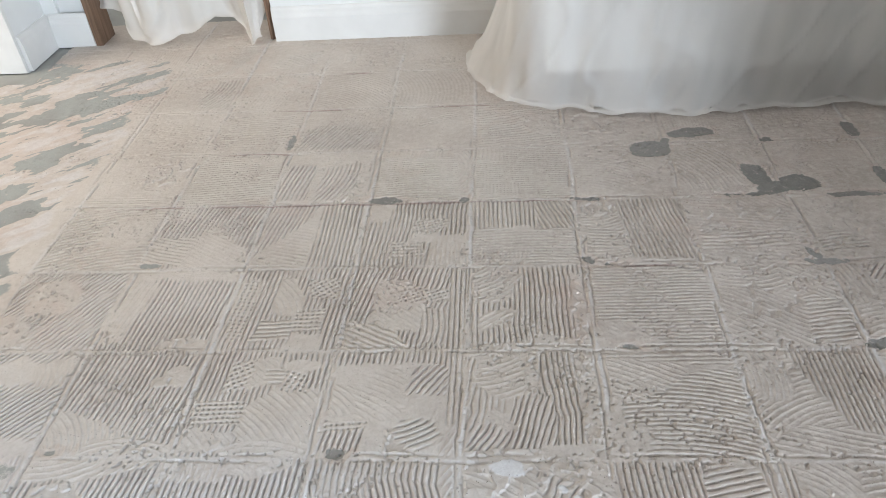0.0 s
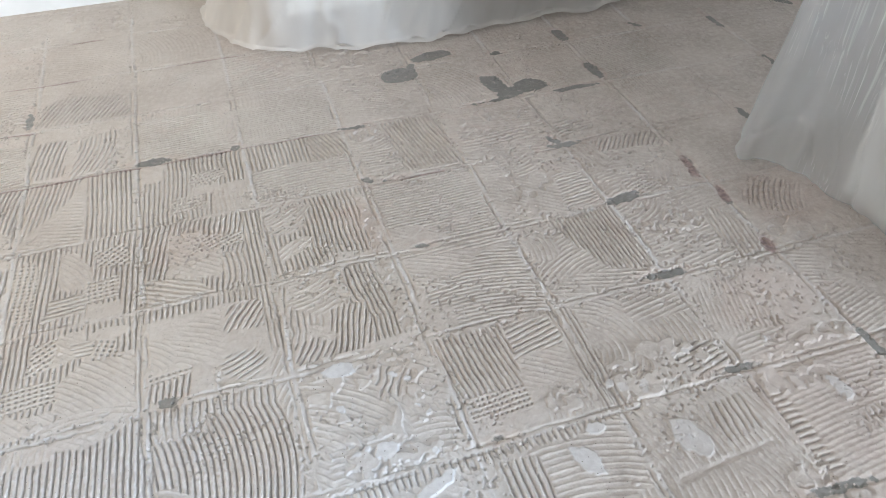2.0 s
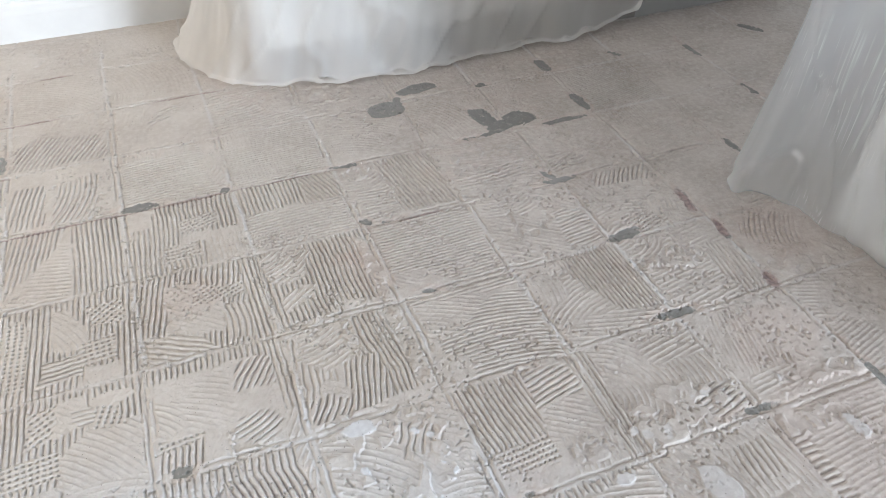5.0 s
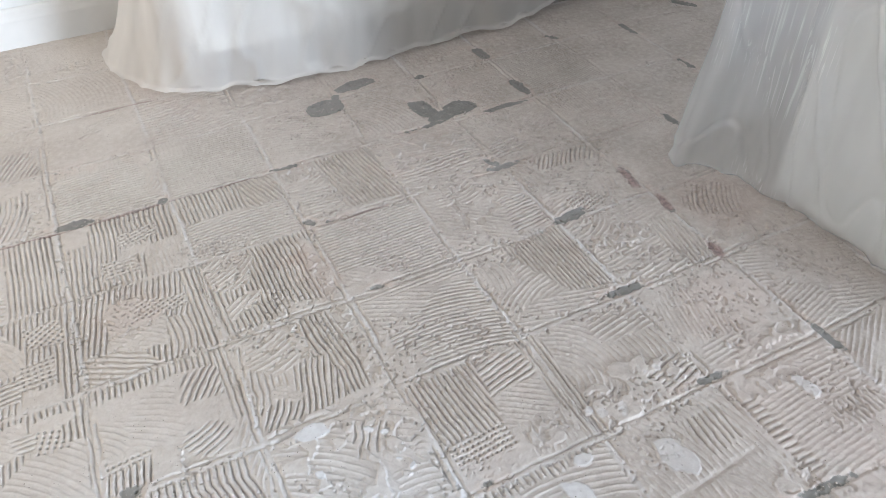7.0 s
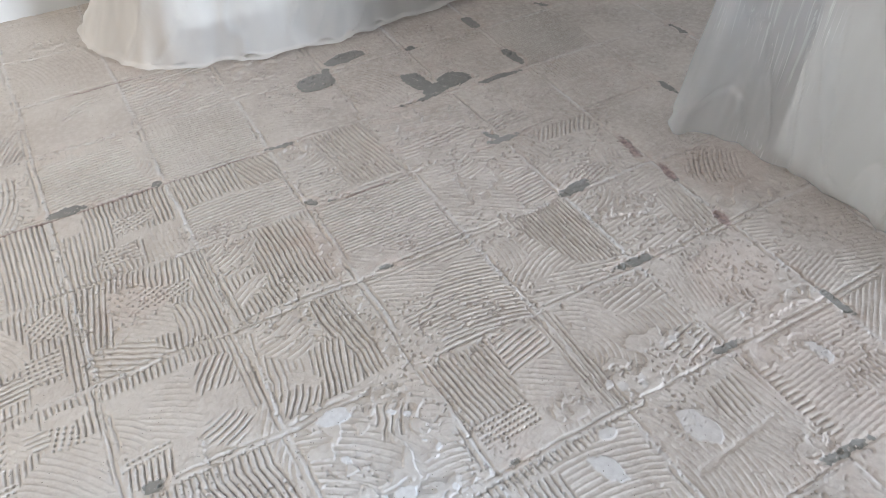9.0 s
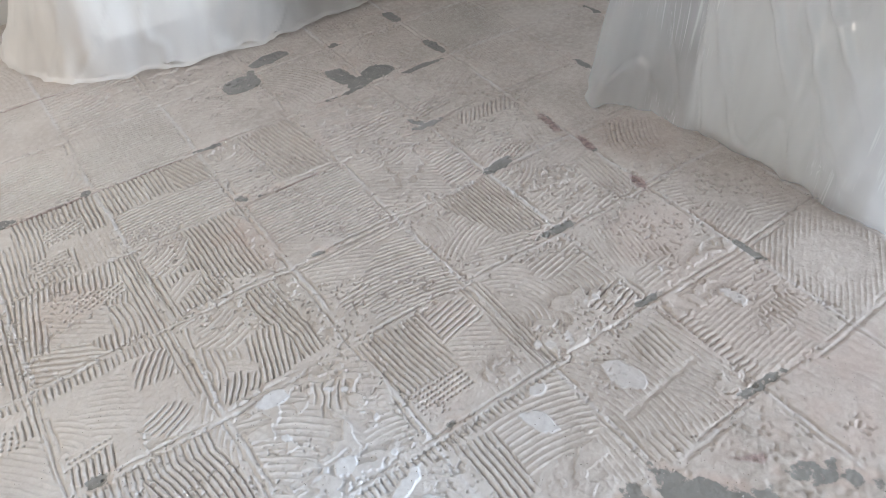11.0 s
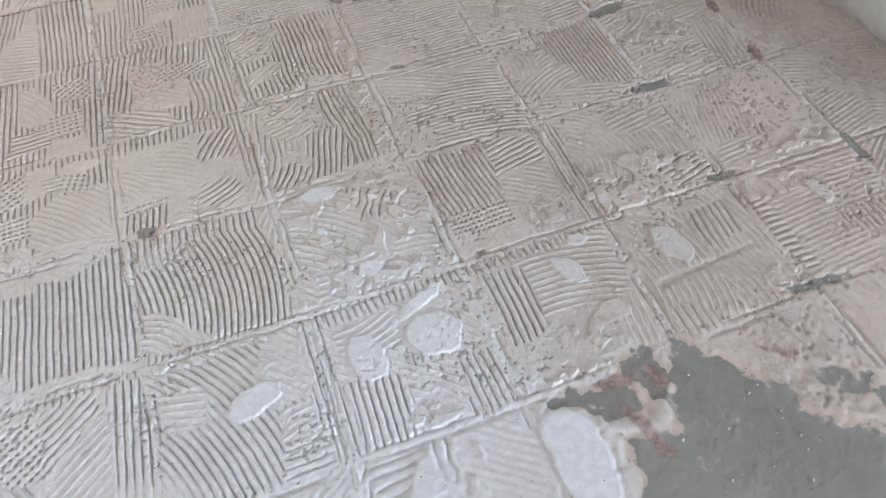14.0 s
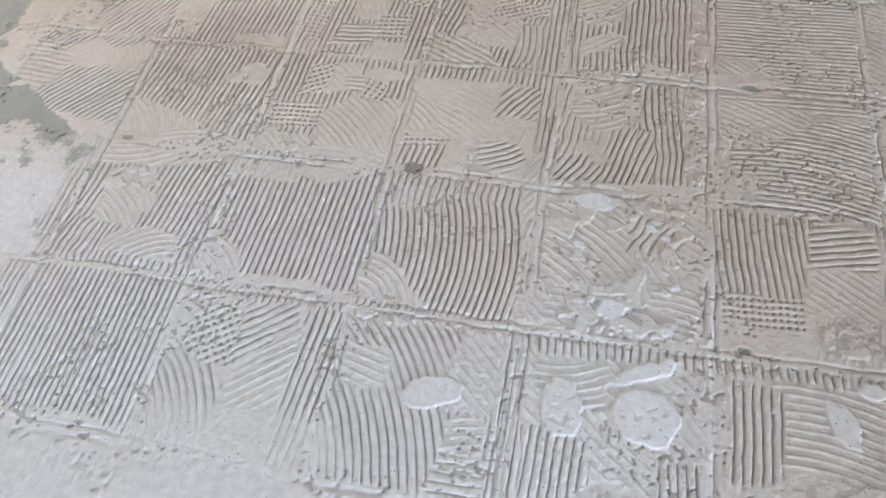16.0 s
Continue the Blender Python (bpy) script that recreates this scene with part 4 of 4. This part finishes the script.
bed(1, 1, (every(), comb(1, 17, 2.0, 0, .15, .15, -40)), (poly((0, 0), (.55, 0), (.34, .26), (0, .34)), comb(-40, 15, 1.2)), (spot(.2, .06, .3, .08), plain(-.5)))
bed(2, 1, (every(), comb(-36, 14, 1.3)), (poly((0, .62), (.6, .66), (.6, 1), (0, 1)), fan(.3, 1.4, 14, 1.0)), (dabs(.35, .5, .3, .25, 13, .25, 21), plain(-3.4, .4)), (poly((.62, .05), (.98, .05), (.98, .55), (.7, .6)), comb(8, 14, 2.2, 0, .4, .5)))
bed(3, 1, (every(), fan(.3, -.3, 14, .9)), (poly((.25, .05), (.62, .05), (.62, .28), (.25, .32)), hatch(20, 15, 3.2)), (poly((.02, .5), (.3, .5), (.3, .95), (.02, .95)), comb(100, 14, 1.5)), (poly((.3, .78), (.95, .72), (.95, .96), (.3, .98)), comb(55, 14, 2.4, 0, .3, .3)), (spot(.72, .25, .18, .16), comb(70, 14, 1.4)))
bed(4, 1, (every(), comb(20, 15, .9)), (spot(.4, .6, .3, .3), plain()))

bed(-5, 2, (every(), plain()))
bed(-4, 2, (every(), comb(14, 14, 2.8, .2, .4, .5)), (spot(.7, .6, .3, .24), plain(-.3)))
bed(-3, 2, (every(), comb(84, 15, 2.8, .1)), (poly((0, .08), (.50, .06), (.50, .44), (0, .52)), comb(-4, 14, 2.6, -.3)), (poly((.34, .0), (.98, 0), (.98, .26), (.55, .64), (.40, .5)), comb(-30, 15, .7)), (spot(.10, .86, .2, .1), hatch(80, 14, 3)))
bed(-2, 2, (side(0, .06), comb(90, 15, 3.8)), (poly((0, .1), (.44, .72), (.54, 1), (0, 1)), comb(82, 15, 2.4)), (poly((.0, .03), (.53, .03), (.53, .74), (.46, .72)), comb(-14, 14, 1.5)), (poly((.28, .0), (.53, .0), (.53, .3)), comb(-14, 14, 2.6)))
bed(-1, 2, (every(), comb(88, 15, 3.4, 0, .3, .3)), (poly((0, .66), (.26, .68), (.26, .96), (0, .96)), plain(-.4)), (poly((.44, .50), (.82, .54), (.80, .74), (.46, .70)), hatch(20, 15, 3.6)), (poly((.28, .12), (.60, .12), (.58, .36), (.30, .36)), hatch(4, 14, 3.2)), (poly((.44, .34), (.72, .34), (.74, .52), (.46, .5)), plain(-.4)),
    (poly((.62, .04), (1, .04), (1, .48), (.66, .44)), comb(90, 15, 1.4)))
bed(0, 2, (side(90, .06), comb(91, 15, 3.6)), (poly((.64, .54), (1, .54), (1, 1), (.62, 1)), comb(108, 15, 3.0, 0, .3)), (side(270, -.04), comb(1, 16, 2.3, .1, .1, .1, 90)), (poly((.05, .04), (.5, .04), (.6, .22), (.05, .24)), hatch(2, 16, 2.6)))
bed(1, 2, (every(), fan(.1, 1.1, 15, 1.3)), (poly((.44, .06), (1, .06), (1, 1), (.36, 1)), comb(98, 15, 3.4)), (poly((.04, .22), (.42, .20), (.38, .52), (.10, .54)), comb(-4, 15, 2.0)), (spot(.2, .84, .2, .13), lumps(3, 55)), (spot(.6, .04, .4, .06), plain(-.4)))
bed(2, 2, (every(), comb(-8, 14, 1.1)), (poly((.05, .18), (.8, .2), (.8, .46), (.05, .42)), comb(4, 12, 2.6, 0, .4, .4)), (dabs(.5, .62, .42, .28, 10, .15, 31), plain(2.6, .7)), (poly((.5, .8), (1, .8), (1, 1), (.5, 1)), comb(-45, 14, 1.2)))
bed(3, 2, (every(), plain(-.7)), (poly((.05, .15), (.45, .15), (.45, .4), (.05, .45)), comb(5, 13, 2.4, 0, .5, .5)), (dabs(.55, .5, .35, .35, 12, .35, 37), plain(-3.6, .4)), (spot(.75, .55, .22, .3), comb(30, 15, 1.1)))

bed(-5, 3, (every(), plain()))
bed(-4, 3, (every(), plain(-.3)), (spot(.75, .6, .25, .35), lumps(3)), (spot(.3, .1, .5, .1), comb(0, 15, 2)))
bed(-3, 3, (every(), comb(5, 15, 3.2, 0, .15)), (spot(.9, .9, .3, .15), plain()))
bed(-2, 3, (every(), plain()), (poly((0, .06), (.36, .06), (.34, .70), (.06, .74)), comb(80, 14, 2.8, .1)), (poly((.38, .06), (.78, .06), (.86, .78), (.46, .66)), fan(-.6, .7, 14, 2.4)))
bed(-1, 3, (every(), comb(2, 16, 2.5, .1, .12, .1, 90)), (poly((0, .84), (.7, .80), (.7, 1), (0, 1)), comb(86, 14, 1.3)), (poly((.86, .2), (1, .1), (1, .95), (.82, .95)), fan(.5, .6, 14, 1.3)))
bed(0, 3, (every(), comb(1, 17, 2.4, .05, .1, .1, 90)), (poly((0, .74), (.34, .74), (.34, .98), (0, .98)), comb(88, 14, 1.6)), (poly((.1, .1), (.5, .1), (.5, .3), (.1, .3)), hatch(2, 17, 2.4)))
bed(1, 3, (every(), plain()), (spot(.45, .5, .4, .4), fan(.1, -.35, 14, 1.3)))
bed(2, 3, (every(), plain()), (spot(.35, .5, .36, .4), fan(-.4, .1, 14, 1.5)))
bed(3, 3, (every(), plain(-.7)), (spot(.3, .2, .3, .2), comb(15, 15, .8)))
bed(4, 3, (every(), comb(15, 19, 2.0)))

bed(-5, 4, (every(), plain()))
bed(-4, 4, (every(), plain()), (spot(.6, .4, .35, .3), comb(10, 14, 1.6)))
bed(-3, 4, (every(), plain()), (poly((.05, .10), (.98, .16), (.98, .9), (.15, .8)), comb(6, 13, 3.0, 0, .5, .6)))
bed(-2, 4, (every(), plain()), (poly((0, .04), (.98, .04), (.9, .50), (.3, .66), (.08, .5)), comb(62, 14, 3.0, .1)), (poly((.3, .62), (1, .5), (1, 1), (.3, 1)), comb(70, 14, 1.1)))
bed(-1, 4, (every(), plain()), (poly((.36, .42), (.86, .72), (.80, .92), (.40, .70)), comb(20, 13, 2.8, 0, .6, .6)), (poly((.1, .5), (.5, .6), (.4, .95), (.1, .95)), comb(75, 14, 1.0)))
bed(0, 4, (every(), comb(6, 12, 3.2, .1, .7, .45)), (spot(.75, .5, .2, .25), lumps(2.6, 45)))
bed(1, 4, (every(), plain()), (spot(.4, .5, .3, .25), lumps(3, 40)))
bed(-3, 5, (every(), plain()), (spot(.5, .3, .3, .2), comb(80, 15, .8)))
bed(-2, 5, (every(), plain()), (poly((.05, .1), (.95, .1), (.95, .9), (.1, .9)), fan(-.2, -.6, 14, 1.5)))
bed(-1, 5, (every(), plain()), (poly((.03, .1), (.95, .1), (.95, .9), (.05, .9)), fan(-.5, .3, 14, 1.5)))
bed(-3, 6, (every(), plain()), (poly((.25, .15), (.85, .3), (.9, .75), (.3, .6)), comb(24, 12, 3.0, 0, .5, .5)))
bed(-2, 6, (every(), plain()), (spot(.3, .6, .1, .4), lumps(3)), (poly((.4, .3), (.8, .2), (.8, .8), (.45, .8)), plain(.6)), (spot(.85, .5, .08, .4), lumps(3)))
bed(-4, 5, (every(), plain()), (poly((.5, .05), (.95, .1), (.95, .9), (.65, .9)), fan(-.3, .8, 13, 3.0)))
bed(-4, 6, (every(), plain()), (poly((.45, .05), (.75, .05), (1, .9), (.75, .95)), comb(60, 14, 2.6)))

# Smooth pale plaster smeared on top.
for cx, cy, rx, ry, turn in ((-.14, -.475, .058, .030, 18), (.085, -.47, .034, .052, 12), (.228, -.465, .054, .05, -8), (.215, -.385, .055, .017, 24),
                             (.545, -.43, .022, .042, 25), (.10, -.022, .035, .022, 0), (.15, -.265, .028, .022, 0)):
    PASTES.append((cx, cy, rx, ry, turn))
for cx, cy, rx, ry, turn in ((.775, -.44, .03, .05, 20), (1.165, -.43, .016, .035, 10), (.60, -.36, .02, .014, 0),
                             (.38, -.80, .05, .11, 0)):
    PASTES.append((cx, cy, rx, ry, turn))
for k in range(14):
    rng = random.Random(900 + k)
    PASTES.append((rng.uniform(.66, 1.1), rng.uniform(-.33, -.22), rng.uniform(.004, .011), rng.uniform(.004, .009), rng.uniform(0, 90)))
for k in range(8):
    rng = random.Random(700 + k)
    PASTES.append((rng.uniform(.08, .30), rng.uniform(-.30, -.04), rng.uniform(.004, .011), rng.uniform(.004, .009), rng.uniform(0, 90)))

# Terracotta dust left by the old tiles.
for cx, cy, rx, ry in ((-.16, -.16, .16, .12), (-.5, -.15, .15, .12), (.28, .47, .06, .12), (1.2, -.14, .16, .10), (.45, -.62, .07, .04), (1.15, -.45, .2, .2), (1.2, -.8, .25, .15), (1.5, .2, .16, .12), (-.2, .55, .1, .08), (.4, -.25, .06, .05)):
    PINKS.append((cx, cy, rx, ry, 0))

# Bare spots along the joints where the spacers stood, and larger breaks.
hole(-.283, 1.003, .05, .016)
hole(-.02, 1.0, .02, .018, 40)
hole(.368, .988, .042, .011)
hole(.35, .68, .014, .026, 35)
hole(.40, .662, .04, .009)
hole(.985, .662, .075, .013)
hole(.975, .70, .014, .03, 20)
hole(.408, .338, .022, .011)
hole(-.275, .012, .022, .014)
hole(-.945, .012, .024, .010)
hole(-.955, .682, .03, .010)
hole(-.675, 1.40, .012, .05)
hole(1.32, 1.39, .025, .06)
hole(1.017, 1.33, .022, .014)
hole(1.21, .987, .075, .013)
hole(.988, .02, .06, .014, -6)
hole(1.04, .347, .062, .019, 4)
hole(1.315, .42, .015, .05, -12)
hole(1.33, .27, .010, .045, -8)
hole(1.314, .02, .013, .034, -6)
for cx, cy in ((1.31, .44), (1.33, .27), (1.314, .02), (1.3, .36)):
    REDS.append((cx, cy, .022, .06, -8))
REDS.extend([(.505, -.685, .05, .014, -8), (.585, -.70, .022, .03, 0), (.51, -.80, .02, .05, 20), (.82, -.74, .05, .012, -40)])
hole(.99, -.31, .08, .011, -4)
hole(1.33, -.325, .012, .065)
hole(1.315, 1.085, .022, .07)
hole(1.66, .64, .014, .05)
hole(1.0, -.64, .075, .012, -6)
hole(.385, -.312, .016, .008)
hole(-.25, -.319, .013, .007)
hole(2.35, 1.38, .022, .06, 30)
hole(1.645, 1.38, .01, .025, 30)
hole(1.975, 1.27, .012, .07)
hole(1.985, .93, .012, .05)
# two leaf-shaped breaks before the wrapped cabinets
hole(.612, 1.285, .068, .05, 0)
hole(.672, 1.335, .012, .022, -30)
hole(.768, 1.39, .078, .029, 8)
hole(.925, 1.11, .04, .07, 8)
hole(1.045, 1.06, .058, .046, 10)
hole(.965, 1.035, .06, .032, 15)
hole(.88, 1.0, .07, .011, 4)
# the broken corner by the island
breakage(.455, -.70, .055, .014, -14)
breakage(.49, -.735, .045, .018, -25)
breakage(.575, -.69, .028, .04, 10)
breakage(.91, -.855, .07, .026, -42)
breakage(.845, -.80, .028, .008, 30)


for j in range(-3, 8):
    for i in range(-7, 9):
        if i * TILE > 2.6 and j < 1 or i * TILE < -2.05 and j > 5 or j == 7 and not -7 < i < 2:
            continue
        layers = BEDS.get((i, j))
        if layers is None:
            rng = random.Random(i * 97 + j * 13)
            layers = [(spot(rng.uniform(.2, .8), rng.uniform(.2, .8), .45, .4, rng.uniform(0, 90)), comb(rng.choice((8, 14, 20, 84)), 17, 0.9, rng.uniform(-.1, .1))),
                      (spot(rng.uniform(.2, .8), rng.uniform(.2, .8), .3, .25), comb(rng.choice((0, 12, 20, 75, 90)), 18, 1.6)),
                      (spot(rng.uniform(.2, .8), rng.uniform(.2, .8), .25, .12), lumps(2.2, 50))]
        steps = 40
        if i >= 1 and j >= 5 or i >= 6 and j <= -1:
            steps = 12   # under the cabinets and the island
        elif -5 <= i <= 6:
            steps = 160 if -3 <= i <= 2 and -2 <= j <= 1 else 126 if -4 <= i <= 4 and -2 <= j <= 3 else 84 if -5 <= i <= 3 else 60
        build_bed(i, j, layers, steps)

# The same worn bed goes on where the garden doors are.
for i, j, span in ((-9, -12, (22, 9)), (9, -3, (4, 10))):
    tagged(build_bed(i, j, [(every(), plain(-1.5))], 200, span, "adhesive_remains"), kind="stuff")


def scatter(name, count, seed, where, size, material, label, category):
    """Loose crumbs on the floor: many small uneven chips in one mesh."""
    rng = random.Random(seed)
    bm = bmesh.new()
    for _ in range(count):
        x, y, z = where(rng)
        r = size * rng.uniform(0.4, 1.3)
        turn = Euler((rng.uniform(0, 6), rng.uniform(0, 6), rng.uniform(0, 6))).to_matrix().to_4x4()
        made = bmesh.ops.create_icosphere(bm, subdivisions=1, radius=r, matrix=Matrix.Translation((x, y, z + r * 0.35)) @ turn @ Matrix.Diagonal((1, rng.uniform(.5, .9), rng.uniform(.35, .6), 1)))
        for v in made["verts"]:
            v.co += Vector((rng.uniform(-1, 1), rng.uniform(-1, 1), rng.uniform(-1, 1))) * r * 0.22
    return tagged(part(name, bm, material), label, category, kind="stuff")


def beside_joints(rng):
    along_x = rng.random() < 0.6
    k = rng.randint(-3, 5)
    q, d = rng.uniform(-0.9, 1.5), rng.gauss(0, 0.02)
    x, y = (q, k * TILE + d) if along_x else (k * TILE + d, q)
    return x, min(y, 1.45), -0.0012


scatter("adhesive_crumbs", 320, 41, beside_joints, 0.0036, ADHESIVE, "small pale crumbs of broken adhesive lying along the joints", "crumbs")
scatter("plaster_chips", 26, 43, lambda r: (r.uniform(0.56, 0.80), r.uniform(-0.98, -0.78), -0.0048), 0.0034, CHIP, "white plaster chips on the bare concrete", "chips")
